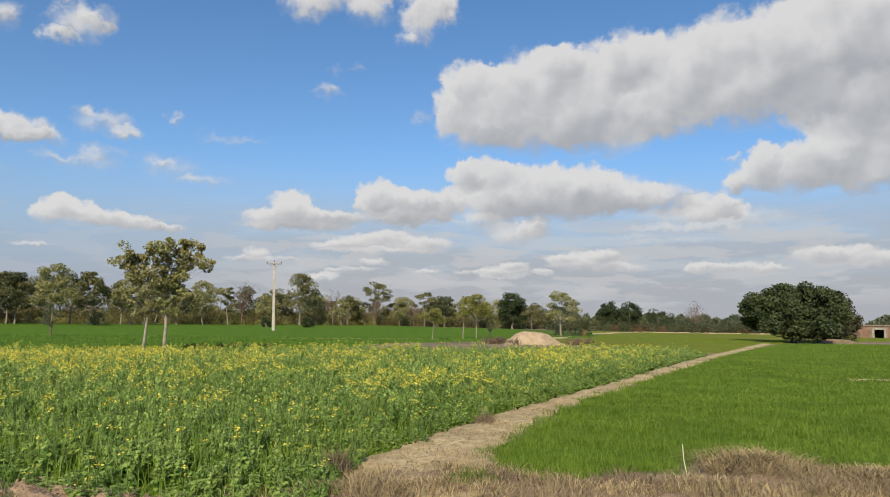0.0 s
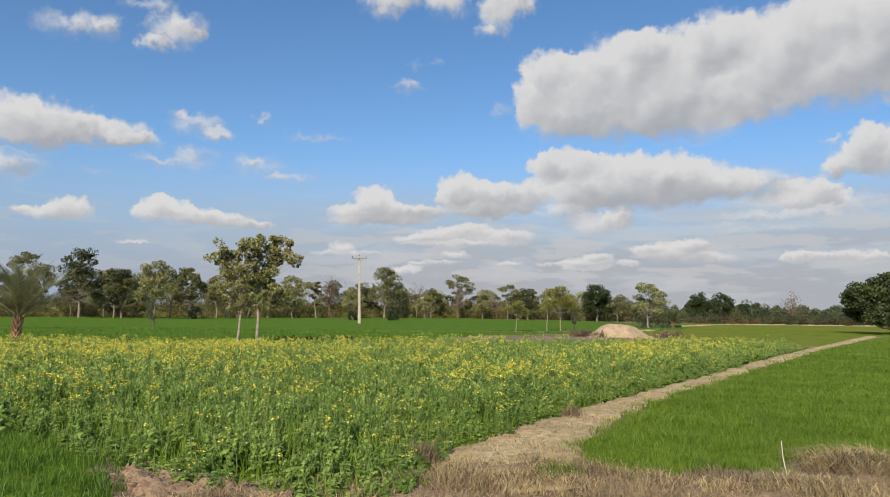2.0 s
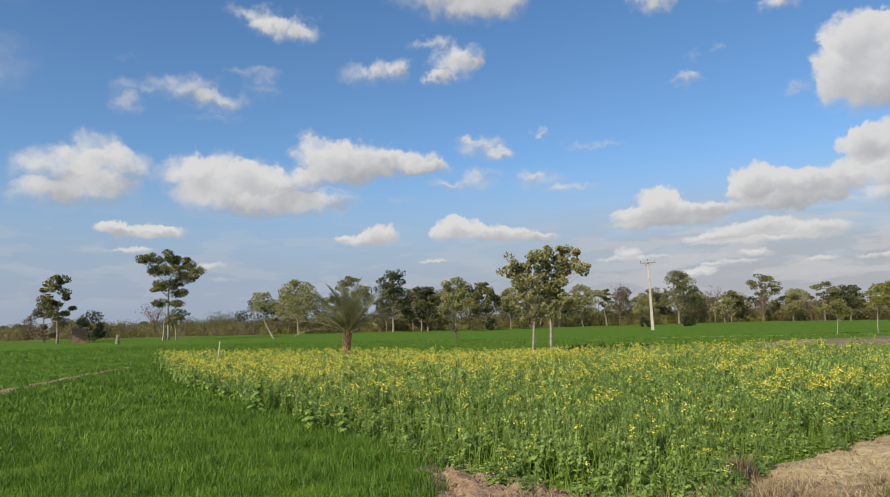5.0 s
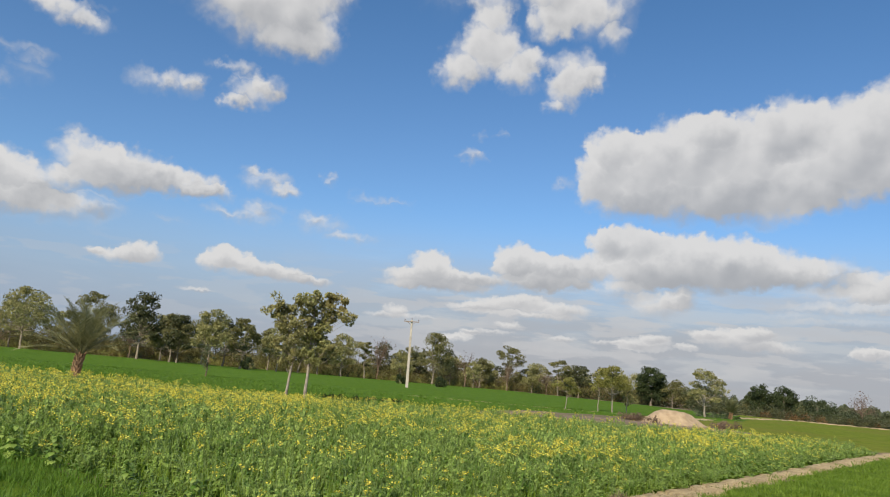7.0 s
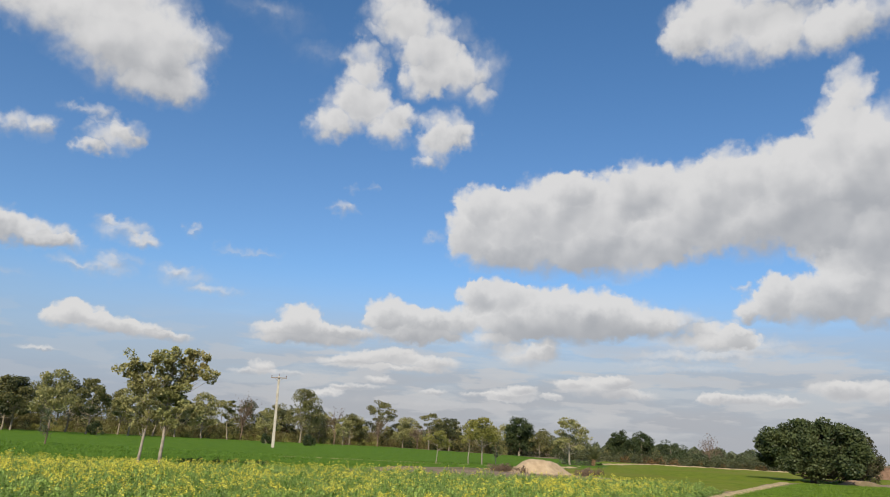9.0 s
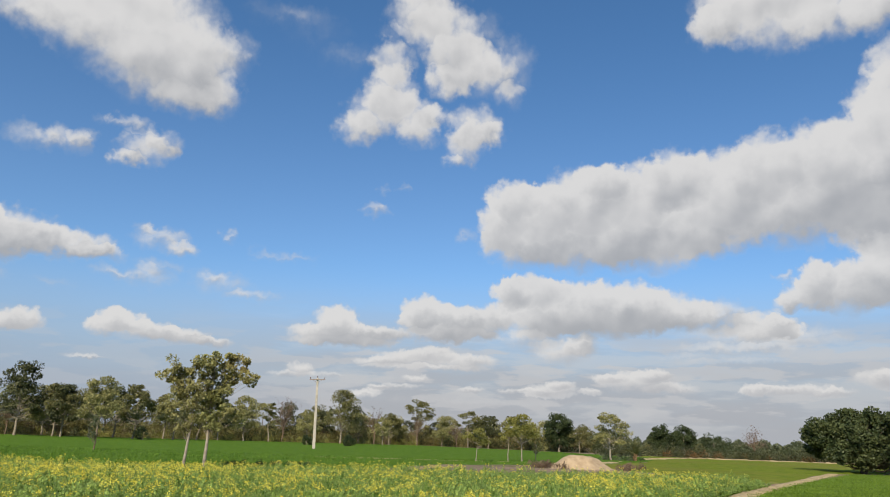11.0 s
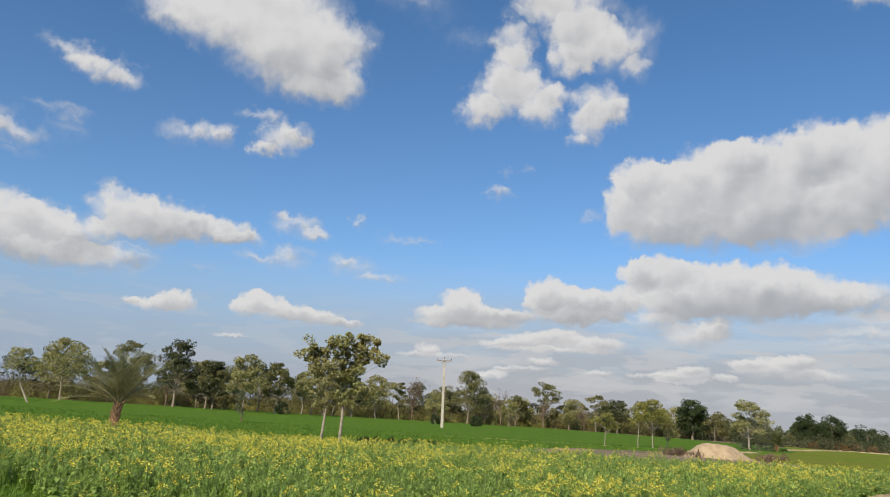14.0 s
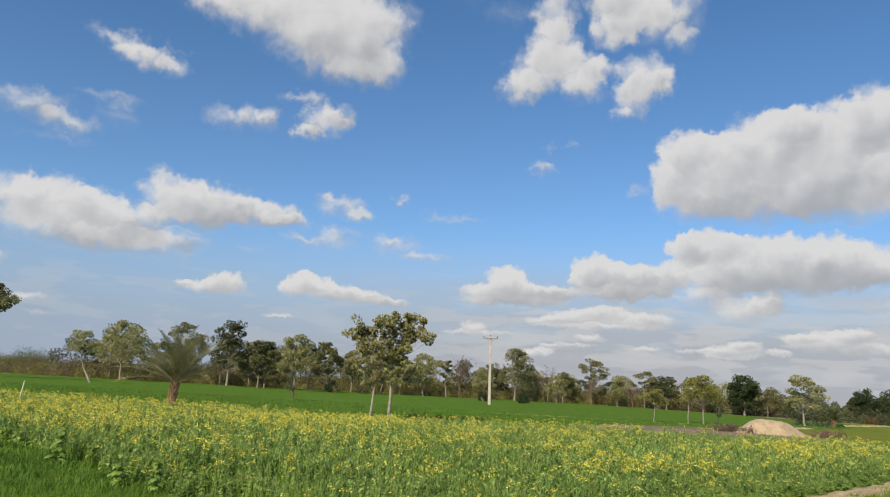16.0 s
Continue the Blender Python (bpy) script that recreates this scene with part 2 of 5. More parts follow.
# stray clouds outside the stretch of sky described above, and streaks low down
far_side = ramp(m1("ABSOLUTE", m1("SUBTRACT", az, 2.0)), 44.0, 62.0)
high = ramp(el, 36.0, 46.0)
stray = ramp(fbm(v3("MULTIPLY", flat, (0.045, 0.09, 0)), 1.0, 5.0).outputs[0], 0.5, 0.68)
mass = m1("ADD", mass, m1("MULTIPLY", stray, m1("MAXIMUM", far_side, high)))
streak = fbm(v3("MULTIPLY_ADD", flat, (0.09, 0.5, 0), (3.1, 0.4, 0)), 1.0, 5.0).outputs[0]
low = m1("MULTIPLY", ramp(el, 12.5, 4.5), ramp(streak, 0.33, 0.60))
crumble = m1("SUBTRACT", fbm(flat, 0.8, 2.5, 0.5).outputs[0], 0.5)
wisp = m1("SUBTRACT", fbm(v3("MULTIPLY", bent, (0.8, 1.2, 0)), 2.6, 4.0, 0.6).outputs[0], 0.5)
body = m1("MINIMUM", m1("MULTIPLY", mass, 1.5), 1.0)
frayed = m1("MULTIPLY", m1("MULTIPLY_ADD", wisp, 0.10, m1("MULTIPLY", crumble, 0.7)), body)

# sunward sides are white, thick parts and undersides grey
side = m1("DIVIDE", total.outputs[0], m1("ADD", mass, 0.15))
top = m1("DIVIDE", total.outputs[1], m1("ADD", mass, 0.15))
under = m1("MULTIPLY_ADD", m1("MAXIMUM", m1("MULTIPLY", top, -1.0), 0.0), 0.9, 0.86)
under = m1("ADD", under, m1("ADD", ramp(el, 14.0, 26.0, 0.1, 0.4), ramp(el, 9.0, 4.0, 0.0, 0.35)))
cover = ramp(m1("ADD", mass, frayed), 0.03, under)
relief = m1("SUBTRACT", fbm(flat, 0.33, 2.0, 0.45).outputs[0], fbm(v3("ADD", flat, (-0.7, 1.0, 0)), 0.33, 2.0, 0.45).outputs[0])
thick = m1("MINIMUM", mass, 4.0)
lit = m1("MULTIPLY_ADD", top, 0.85, m1("MULTIPLY_ADD", thick, -0.115, 0.88))
lit = m1("ADD", lit, m1("MULTIPLY_ADD", relief, 0.6, m1("MULTIPLY", side, -0.3)))
lit = m1("ADD", lit, m1("MULTIPLY", m1("MAXIMUM", top, 0.0), ramp(el, 15.0, 9.0, 0.0, 0.7)))
lit = ramp(m1("ADD", lit, ramp(el, 15.0, 27.0, 0.0, 0.16)), 0.05, 1.18)
veil = ramp(mass, 0.6, 0.2)
lit = m1("MULTIPLY_ADD", veil, m1("SUBTRACT", 0.50, lit), lit)


def blend(fac, a, b):
    n = node("ShaderNodeMix", data_type="RGBA")
    for i, v in ((0, fac), (6, a), (7, b)):
        if isinstance(v, bpy.types.NodeSocket):
            wl.new(v, n.inputs[i])
        else:
            n.inputs[i].default_value = v
    return n.outputs[2]


GAIN = 0.10
tint = blend(ramp(el, 14.0, 36.0), (0.90, 1.15, 1.34, 1), (0.73, 1.11, 1.35, 1))
sky_col = node("ShaderNodeMix", data_type="RGBA", blend_type="MULTIPLY")
sky_col.inputs[0].default_value = 1.0
wl.new(sky.outputs[0], sky_col.inputs[6])
wl.new(tint, sky_col.inputs[7])
haze = blend(ramp(az, -34.0, 8.0), (3.3, 3.95, 5.1, 1), (3.95, 4.1, 4.6, 1))
sky_col = blend(ramp(el, 14.0, 2.0, 0.0, 0.94), sky_col.outputs[2], haze)
sky_col = blend(m1("MULTIPLY", low, ramp(az, -18.0, 6.0, 0.1, 0.55)), sky_col, (4.2, 4.25, 4.5, 1))
pale = m1("MULTIPLY", ramp(el, 11.0, 5.0), ramp(streak, 0.47, 0.36))
sky_col = blend(m1("MULTIPLY", pale, ramp(az, -18.0, 6.0, 0.05, 0.45)), sky_col, (5.8, 5.8, 5.8, 1))
heads = fbm(v3("MULTIPLY_ADD", flat, (0.20, 0.85, 0), (7.3, 1.9, 0)), 1.0, 4.0, 0.5).outputs[0]
band = m1("MULTIPLY", m1("MULTIPLY", ramp(el, 9.5, 6.0), ramp(el, 1.0, 2.6)), ramp(az, -12.0, 6.0, 0.35, 1.0))
sky_col = blend(m1("MULTIPLY", m1("MULTIPLY", band, ramp(heads, 0.50, 0.60)), 0.6), sky_col, (5.6, 5.6, 5.7, 1))
cloud_col = blend(lit, blend(ramp(el, 10.0, 3.5), (3.9, 4.0, 4.2, 1), (4.2, 4.3, 4.6, 1)), (7.15, 7.05, 6.95, 1))
final = blend(m1("MULTIPLY", cover, 0.96), sky_col, cloud_col)
back = node("ShaderNodeBackground", [(0, final), (1, GAIN)])
wl.new(back.outputs[0], node("ShaderNodeOutputWorld").inputs[0])

# ---- materials ----


def material(name, dark, light, scale=4.0, rough=0.8, bump=0.3, bump_scale=40.0, third=None, third_scale=0.35, each=0.0, thin=0.0, sheen=0.3):
    """A mottled surface: two colours at a fine scale, a third in broad patches, each leaf or blade a little different."""
    m = bpy.data.materials.new(name)
    m.use_nodes = True
    n, l = m.node_tree.nodes, m.node_tree.links
    bs = n["Principled BSDF"]
    co = n.new("ShaderNodeTexCoord").outputs["Object"]
    a = n.new("ShaderNodeTexNoise")
    a.inputs["Scale"].default_value, a.inputs["Detail"].default_value = scale, 6
    l.new(co, a.inputs["Vector"])
    mix = n.new("ShaderNodeMix")
    mix.data_type = "RGBA"
    mr = n.new("ShaderNodeMapRange")
    mr.inputs[1].default_value, mr.inputs[2].default_value = 0.32, 0.68
    l.new(a.outputs[0], mr.inputs[0])
    fac = mr.outputs[0]
    if each:
        geo = n.new("ShaderNodeNewGeometry")
        ad = n.new("ShaderNodeMath")
        ad.operation, ad.use_clamp = "MULTIPLY_ADD", True
        ad.inputs[1].default_value = each
        sb = n.new("ShaderNodeMath")
        sb.inputs[1].default_value = -each / 2
        l.new(geo.outputs["Random Per Island"], ad.inputs[0])
        l.new(fac, sb.inputs[0])
        l.new(sb.outputs[0], ad.inputs[2])
        fac = ad.outputs[0]
    l.new(fac, mix.inputs[0])
    mix.inputs[6].default_value, mix.inputs[7].default_value = (*dark, 1), (*light, 1)
    col = mix.outputs[2]
    if third:
        b = n.new("ShaderNodeTexNoise")
        b.inputs["Scale"].default_value, b.inputs["Detail"].default_value = third_scale, 4
        l.new(co, b.inputs["Vector"])
        r2 = n.new("ShaderNodeMapRange")
        r2.inputs[1].default_value, r2.inputs[2].default_value = 0.45, 0.72
        l.new(b.outputs[0], r2.inputs[0])
        mx = n.new("ShaderNodeMix")
        mx.data_type = "RGBA"
        l.new(r2.outputs[0], mx.inputs[0])
        l.new(col, mx.inputs[6])
        mx.inputs[7].default_value = (*third, 1)
        col = mx.outputs[2]
    l.new(col, bs.inputs["Base Color"])
    bs.inputs["Roughness"].default_value = rough
    bs.inputs["Specular IOR Level"].default_value = sheen
    if bump:
        c = n.new("ShaderNodeTexNoise")
        c.inputs["Scale"].default_value, c.inputs["Detail"].default_value = bump_scale, 8
        l.new(co, c.inputs["Vector"])
        bp = n.new("ShaderNodeBump")
        bp.inputs["Strength"].default_value = bump
        bp.inputs["Distance"].default_value = 1.0 / bump_scale
        l.new(c.outputs[0], bp.inputs["Height"])
        l.new(bp.outputs[0], bs.inputs["Normal"])
    if thin:
        tr = n.new("ShaderNodeBsdfTranslucent")
        l.new(col, tr.inputs[0])
        ms = n.new("ShaderNodeMixShader")
        ms.inputs[0].default_value = thin
        l.new(bs.outputs[0], ms.inputs[1])
        l.new(tr.outputs[0], ms.inputs[2])
        l.new(ms.outputs[0], n["Material Output"].inputs[0])
    return m


M_SOIL = material("bare_soil", (0.16, 0.11, 0.075), (0.34, 0.25, 0.175), 3.0, 0.95, 0.8, 14, (0.12, 0.11, 0.045), 0.25)
M_EARTH = material("dry_cracked_soil", (0.18, 0.115, 0.07), (0.38, 0.265, 0.17), 6.0, 0.95, 0.9, 18, (0.30, 0.215, 0.13), 1.2)
M_TRACK = material("trodden_straw", (0.35, 0.26, 0.14), (0.60, 0.47, 0.27), 9.0, 0.95, 0.8, 30, (0.28, 0.215, 0.11), 0.8)
M_SAND = material("sandy_soil", (0.34, 0.25, 0.155), (0.47, 0.36, 0.235), 3.0, 0.95, 0.7, 12)
M_TURF = material("wheat_undergrowth", (0.075, 0.125, 0.012), (0.125, 0.195, 0.020), 2.2, 0.95, 0.8, 26, (0.085, 0.13, 0.014), 0.22, sheen=0.05)
M_FAR = material("far_wheat", (0.062, 0.130, 0.012), (0.115, 0.200, 0.024), 1.1, 0.95, 0.9, 5, (0.085, 0.160, 0.016), 0.05, sheen=0.05)
M_OLD = material("ripening_field", (0.105, 0.15, 0.014), (0.18, 0.22, 0.026), 1.0, 0.95, 0.7, 5, (0.17, 0.175, 0.035), 0.06, sheen=0.05)
M_BLADE = material("wheat_blade", (0.095, 0.165, 0.014), (0.185, 0.275, 0.030), 0.7, 0.55, 0, 1, (0.14, 0.225, 0.022), 0.12, 0.9, 0.3)
M_DEEP = material("dark_wheat_blade", (0.065, 0.140, 0.012), (0.150, 0.260, 0.030), 0.7, 0.55, 0, 1, (0.10, 0.195, 0.019), 0.25, 0.9, 0.3)
M_LEAF = material("mustard_leaf", (0.10, 0.20, 0.028), (0.42, 0.54, 0.14), 1.6, 0.5, 0, 1, (0.25, 0.36, 0.07), 0.3, 1.0, 0.4)
M_STEM = material("mustard_stem", (0.16, 0.24, 0.06), (0.30, 0.40, 0.13), 3.0, 0.6, 0, 1, None, 1, 0.8, 0.2)
M_FLOWER = material("mustard_flower", (0.70, 0.57, 0.05), (0.92, 0.82, 0.15), 5.0, 0.6, 0, 1, None, 1, 0.8, 0.3)
M_STRAW = material("dry_grass", (0.22, 0.165, 0.085), (0.60, 0.465, 0.245), 2.0, 0.85, 0, 1, (0.34, 0.26, 0.14), 0.9, 0.9, 0.2)
M_DULL = material("withered_weed", (0.15, 0.11, 0.07), (0.30, 0.225, 0.145), 2.0, 0.9, 0, 1, None, 1, 0.9, 0.15)
M_BARK = material("grey_bark", (0.15, 0.12, 0.09), (0.34, 0.29, 0.22), 5.0, 0.95, 0.8, 22)
M_PALE = material("pale_bark", (0.20, 0.17, 0.13), (0.36, 0.32, 0.26), 4.0, 0.9, 0.6, 18)
M_DARKBARK = material("dark_bark", (0.055, 0.042, 0.032), (0.13, 0.10, 0.078), 5.0, 0.95, 0.8, 22)
M_TWIG = material("twig", (0.13, 0.09, 0.065), (0.24, 0.17, 0.12), 3.0, 0.95, 0.2, 20)
M_CONC = material("weathered_concrete", (0.36, 0.33, 0.28), (0.52, 0.48, 0.42), 5.0, 0.85, 0.4, 35, (0.32, 0.28, 0.24), 0.7)
M_STEEL = material("rusted_steel", (0.16, 0.12, 0.10), (0.32, 0.26, 0.22), 8.0, 0.6, 0.2, 40)
M_GLAZE = material("brown_glaze", (0.12, 0.05, 0.03), (0.18, 0.08, 0.05), 8.0, 0.25, 0, 1)
M_BRICK = material("burnt_brick", (0.17, 0.095, 0.065), (0.30, 0.185, 0.13), 3.0, 0.9, 0.5, 20)
M_MORTAR = material("mud_mortar", (0.19, 0.145, 0.11), (0.30, 0.24, 0.185), 5.0, 0.95, 0.5, 25)
M_PLASTER = material("lime_plaster", (0.24, 0.215, 0.185), (0.36, 0.33, 0.29), 4.0, 0.9, 0.3, 20)
M_WHITEWOOD = material("peeled_stick", (0.55, 0.50, 0.38), (0.75, 0.70, 0.56), 8.0, 0.8, 0.2, 30)


def foliage(name, dark, light, third=None, thin=0.32):
    return material(name, dark, light, 0.9, 0.55, 0, 1, third, 0.5, 0.6, thin)


F_OLIVE = foliage("olive_leaves", (0.15, 0.155, 0.052), (0.43, 0.405, 0.18), (0.30, 0.28, 0.11))
F_LIME = foliage("fresh_olive_leaves", (0.15, 0.165, 0.05), (0.42, 0.42, 0.17), (0.38, 0.31, 0.13))
F_GREEN = foliage("green_leaves", (0.085, 0.092, 0.034), (0.27, 0.25, 0.10))
F_DARK = foliage("dark_leaves", (0.020, 0.036, 0.013), (0.070, 0.090, 0.032), None, 0.12)
F_YELLOW = foliage("yellow_green_leaves", (0.14, 0.15, 0.03), (0.32, 0.30, 0.085))
F_BROAD = foliage("leathery_dark_leaves", (0.026, 0.042, 0.014), (0.10, 0.12, 0.045), None, 0.15)
F_DULL = foliage("dull_creeper", (0.028, 0.034, 0.014), (0.085, 0.082, 0.036), None, 0.1)
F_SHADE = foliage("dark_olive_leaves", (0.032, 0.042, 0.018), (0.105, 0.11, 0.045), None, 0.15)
F_GREY = foliage("grey_green_leaves", (0.075, 0.095, 0.05), (0.18, 0.20, 0.11))
F_BROWN = foliage("brown_twigs", (0.10, 0.068, 0.045), (0.22, 0.155, 0.105), None, 0.1)
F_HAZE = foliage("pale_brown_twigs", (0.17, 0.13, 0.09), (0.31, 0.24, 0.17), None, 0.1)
F_BUSH = foliage("scrub_leaves", (0.095, 0.096, 0.030), (0.25, 0.225, 0.072), (0.19, 0.145, 0.06))
F_RUST = foliage("rusty_leaves", (0.11, 0.060, 0.025), (0.22, 0.13, 0.05))
F_PALM = foliage("palm_leaflets", (0.13, 0.14, 0.06), (0.36, 0.35, 0.17))
M_PALMBARK = material("old_leaf_bases", (0.20, 0.115, 0.06), (0.42, 0.27, 0.15), 6.0, 0.95, 0.5, 25)

# ---- mesh helpers ----


def mesh_of(name, verts, quads=None, tris=None, mats=(), qmat=None, tmat=None, smooth=False):
    """A mesh from arrays of corners, four-cornered and three-cornered faces."""
    me = bpy.data.meshes.new(name)
    q = np.zeros((0, 4), np.int32) if quads is None else np.asarray(quads, np.int32)
    t = np.zeros((0, 3), np.int32) if tris is None else np.asarray(tris, np.int32)
    v = np.asarray(verts, np.float32)
    me.vertices.add(len(v))
    me.vertices.foreach_set("co", v.ravel())
    me.loops.add(q.size + t.size)
    me.loops.foreach_set("vertex_index", np.concatenate([q.ravel(), t.ravel()]).astype(np.int32))
    me.polygons.add(len(q) + len(t))
    starts = np.concatenate([np.arange(len(q)) * 4, q.size + np.arange(len(t)) * 3]).astype(np.int32)
    me.polygons.foreach_set("loop_start", starts)
    if qmat is not None or tmat is not None:
        mi = np.concatenate([np.zeros(len(q), np.int32) if qmat is None else qmat, np.zeros(len(t), np.int32) if tmat is None else tmat])
        me.polygons.foreach_set("material_index", mi.astype(np.int32))
    for m in mats:
        me.materials.append(m)
    me.update(calc_edges=True)
    if smooth:
        me.polygons.foreach_set("use_smooth", np.ones(len(me.polygons), bool))
    return me


def put(name, me, parent=None, at=(0, 0, 0), label="", category="", group="", kind=""):
    ob = new(name, me)
    ob.location = at
    if parent is not None:
        ob.parent = parent
    return tagged(ob, label, category, group, kind)


def part(name, bm, mat, parent, label=""):
    me = bpy.data.meshes.new(name)
    bm.to_mesh(me)
    bm.free()
    me.materials.append(mat)
    return put(name, me, parent, label=label)


def box(bm, x, y, z, sx, sy, sz, turn=0.0):
    """A box centred on x, y with its foot at z."""
    r = bmesh.ops.create_cube(bm, size=1.0)
    bmesh.ops.transform(bm, matrix=pose(x, y, z + sz / 2, 0, 0, turn) @ Matrix.Diagonal((sx, sy, sz, 1)), verts=r["verts"])
    return r["verts"]


class Shape:
    """Gathers corners and faces for one mesh."""

    def __init__(self):
        self.v, self.q, self.t, self.qm, self.tm, self.n = [], [], [], [], [], 0

    def add(self, verts, quads=None, tris=None, m=0):
        verts = np.asarray(verts, float).reshape(-1, 3)
        if quads is not None and len(quads):
            self.q.append(np.asarray(quads) + self.n)
            self.qm.append(np.full(len(quads), m))
        if tris is not None and len(tris):
            self.t.append(np.asarray(tris) + self.n)
            self.tm.append(np.full(len(tris), m))
        self.v.append(verts)
        self.n += len(verts)

    def tube(self, path, radii, sides=6, m=0):
        path = np.asarray(path, float)
        k = len(path)
        d = np.gradient(path, axis=0)
        d /= np.linalg.norm(d, axis=1, keepdims=True) + 1e-9
        ref = np.where(np.abs(d[:, 2:3]) > 0.9, np.array([[1.0, 0, 0]]), np.array([[0, 0, 1.0]]))
        a = np.cross(d, ref)
        a /= np.linalg.norm(a, axis=1, keepdims=True) + 1e-9
        b = np.cross(d, a)
        th = np.arange(sides) * 2 * np.pi / sides
        ring = path[:, None] + np.asarray(radii, float)[:, None, None] * (a[:, None] * np.cos(th)[None, :, None] + b[:, None] * np.sin(th)[None, :, None])
        i = np.arange(k - 1)[:, None] * sides
        j = np.arange(sides)[None]
        jn = (j + 1) % sides
        quads = np.stack([i + j, i + jn, i + sides + jn, i + sides + j], -1).reshape(-1, 4)
        self.add(ring.reshape(-1, 3), quads, None, m)

    def leaves(self, centres, size, rng, m=0, droop=0.3, long=1.6):
        """Small bent leaves, each at a centre and turned at random."""
        c = np.asarray(centres, float)
        n = len(c)
        ax = rng.normal(size=(n, 3))
        ax[:, 2] -= droop
        ax /= np.linalg.norm(ax, axis=1, keepdims=True)
        nr = np.cross(ax, rng.normal(size=(n, 3)))
        nr /= np.linalg.norm(nr, axis=1, keepdims=True) + 1e-9
        s = (size * rng.uniform(0.6, 1.4, (n, 1)))
        w = s * 0.5
        up = np.cross(nr, ax) * s * 0.18
        v = np.stack([c - ax * s * long / 2, c + nr * w + up, c + ax * s * long / 2, c - nr * w + up], 1)
        self.add(v.reshape(-1, 3), np.arange(n * 4).reshape(-1, 4), None, m)

    def mesh(self, name, mats, smooth=False):
        return mesh_of(name, np.concatenate(self.v), np.concatenate(self.q) if self.q else None, np.concatenate(self.t) if self.t else None,
                       mats, np.concatenate(self.qm) if self.q else None, np.concatenate(self.tm) if self.t else None, smooth)


def inside(px, py, poly):
    """Which points lie within a polygon."""
    hit = np.zeros(len(px), bool)
    j = len(poly) - 1
    for i in range(len(poly)):
        xi, yi = poly[i]
        xj, yj = poly[j]
        cut = ((yi > py) != (yj > py)) & (px < (xj - xi) * (py - yi) / (yj - yi + 1e-12) + xi)
        hit ^= cut
        j = i
    return hit


def waves(x, y, seed, scale, octaves=3):
    """Smooth uneven values round 0 over the plan."""
    rng = np.random.default_rng(seed)
    out, amp, k = np.zeros_like(x), 1.0, 1.0 / scale
    for _ in range(octaves):
        for _ in range(4):
            a = rng.uniform(0, 2 * np.pi)
            out = out + amp * np.sin((x * np.cos(a) + y * np.sin(a)) * k * rng.uniform(0.7, 1.5) * 2 * np.pi + rng.uniform(0, 6.28)) / 4
        amp, k = amp * 0.55, k * 2.1
    return out


def strewn(poly, per_m2, rng):
    """Random places in a polygon."""
    p = np.array(poly)
    lo, hi = p.min(0), p.max(0)
    n = int(np.prod(hi - lo) * per_m2)
    x, y = rng.uniform(lo[0], hi[0], n), rng.uniform(lo[1], hi[1], n)
    k = inside(x, y, poly)
    return x[k], y[k]


def near_line(x, y, path):
    """The distance of each point from a broken line."""
    best = np.full(len(x), 1e9)
    for (x0, y0), (x1, y1) in zip(path[:-1], path[1:]):
        dx, dy = x1 - x0, y1 - y0
        u = np.clip(((x - x0) * dx + (y - y0) * dy) / (dx * dx + dy * dy), 0, 1)
        best = np.minimum(best, np.hypot(x - x0 - u * dx, y - y0 - u * dy))
    return best


# ---- plan of the fields (metres; the camera stands at 0, 0) ----
NEAR_EDGE = [(-22.5, 28.5), (-12.5, 17.0), (-7.2, 12.4), (-4.8, 10.4), (-3.4, 9.0), (-2.5, 8.0), (-1.7, 7.15), (-0.9, 6.45), (-0.2, 5.9), (0.5, 6.3)]
TRACK_EDGE = [(0.72, 7.3), (1.0, 8.3), (1.6, 9.05), (2.25, 10.0), (3.1, 11.0), (4.2, 12.4), (6.3, 14.8), (9.6, 18.6), (16.0, 26.1), (21.6, 32.3)]
MUSTARD = NEAR_EDGE + TRACK_EDGE + [(20.6, 33.4), (0.0, 31.2)]
TRACK_FAR = [(2.72, 8.65), (3.25, 9.6), (4.25, 11.1), (5.95, 13.5), (8.9, 16.9), (14.8, 23.6), (23.6, 33.6), (41.5, 53.2)]
TRACK = [(0.4, 6.4)] + TRACK_EDGE + [(40.6, 53.2)] + TRACK_FAR[::-1] + [(2.2, 6.4)]
WHEAT_RIGHT = [(2.5, 7.7), (2.85, 7.4), (3.4, 7.1), (4.4, 7.25), (5.0, 7.7), (6.2, 7.4), (7.0, 6.65), (20.0, 6.2), (60.0, 5.6), (90.0, 40.0), (60.0, 52.0), (43.0, 53.5)] + TRACK_FAR[::-1][1:]
WHEAT_LEFT = [(-2.1, 6.4), (-2.55, 8.0), (-3.4, 9.0), (-4.75, 10.45), (-7.0, 12.4), (-12.3, 17.0), (-22.0, 28.0), (-21.6, 26.0), (-20.0, 21.6), (-16.7, 14.6), (-13.0, 5.0), (-3.0, 4.6)]
FAR_WHEAT = [(-22.6, 29.0), (-22.2, 26.0), (-20.8, 22.0), (-17.4, 14.0), (-60.0, 14.0), (-170.0, 90.0), (-100.0, 118.0), (-60.0, 128.0), (-20.0, 150.0), (25.0, 178.0), (46.0, 138.0), (50.0, 100.0), (34.0, 74.0), (22.0, 60.0), (8.0, 50.0), (0.0, 36.0), (-24.0, 34.0)]
OLD_FIELD = [(24.0, 35.5), (41.0, 54.5), (66.0, 66.0), (98.0, 84.0), (80.0, 106.0), (54.0, 116.0), (48.0, 100.0), (34.5, 72.0), (23.0, 58.0), (22.0, 36.0)]
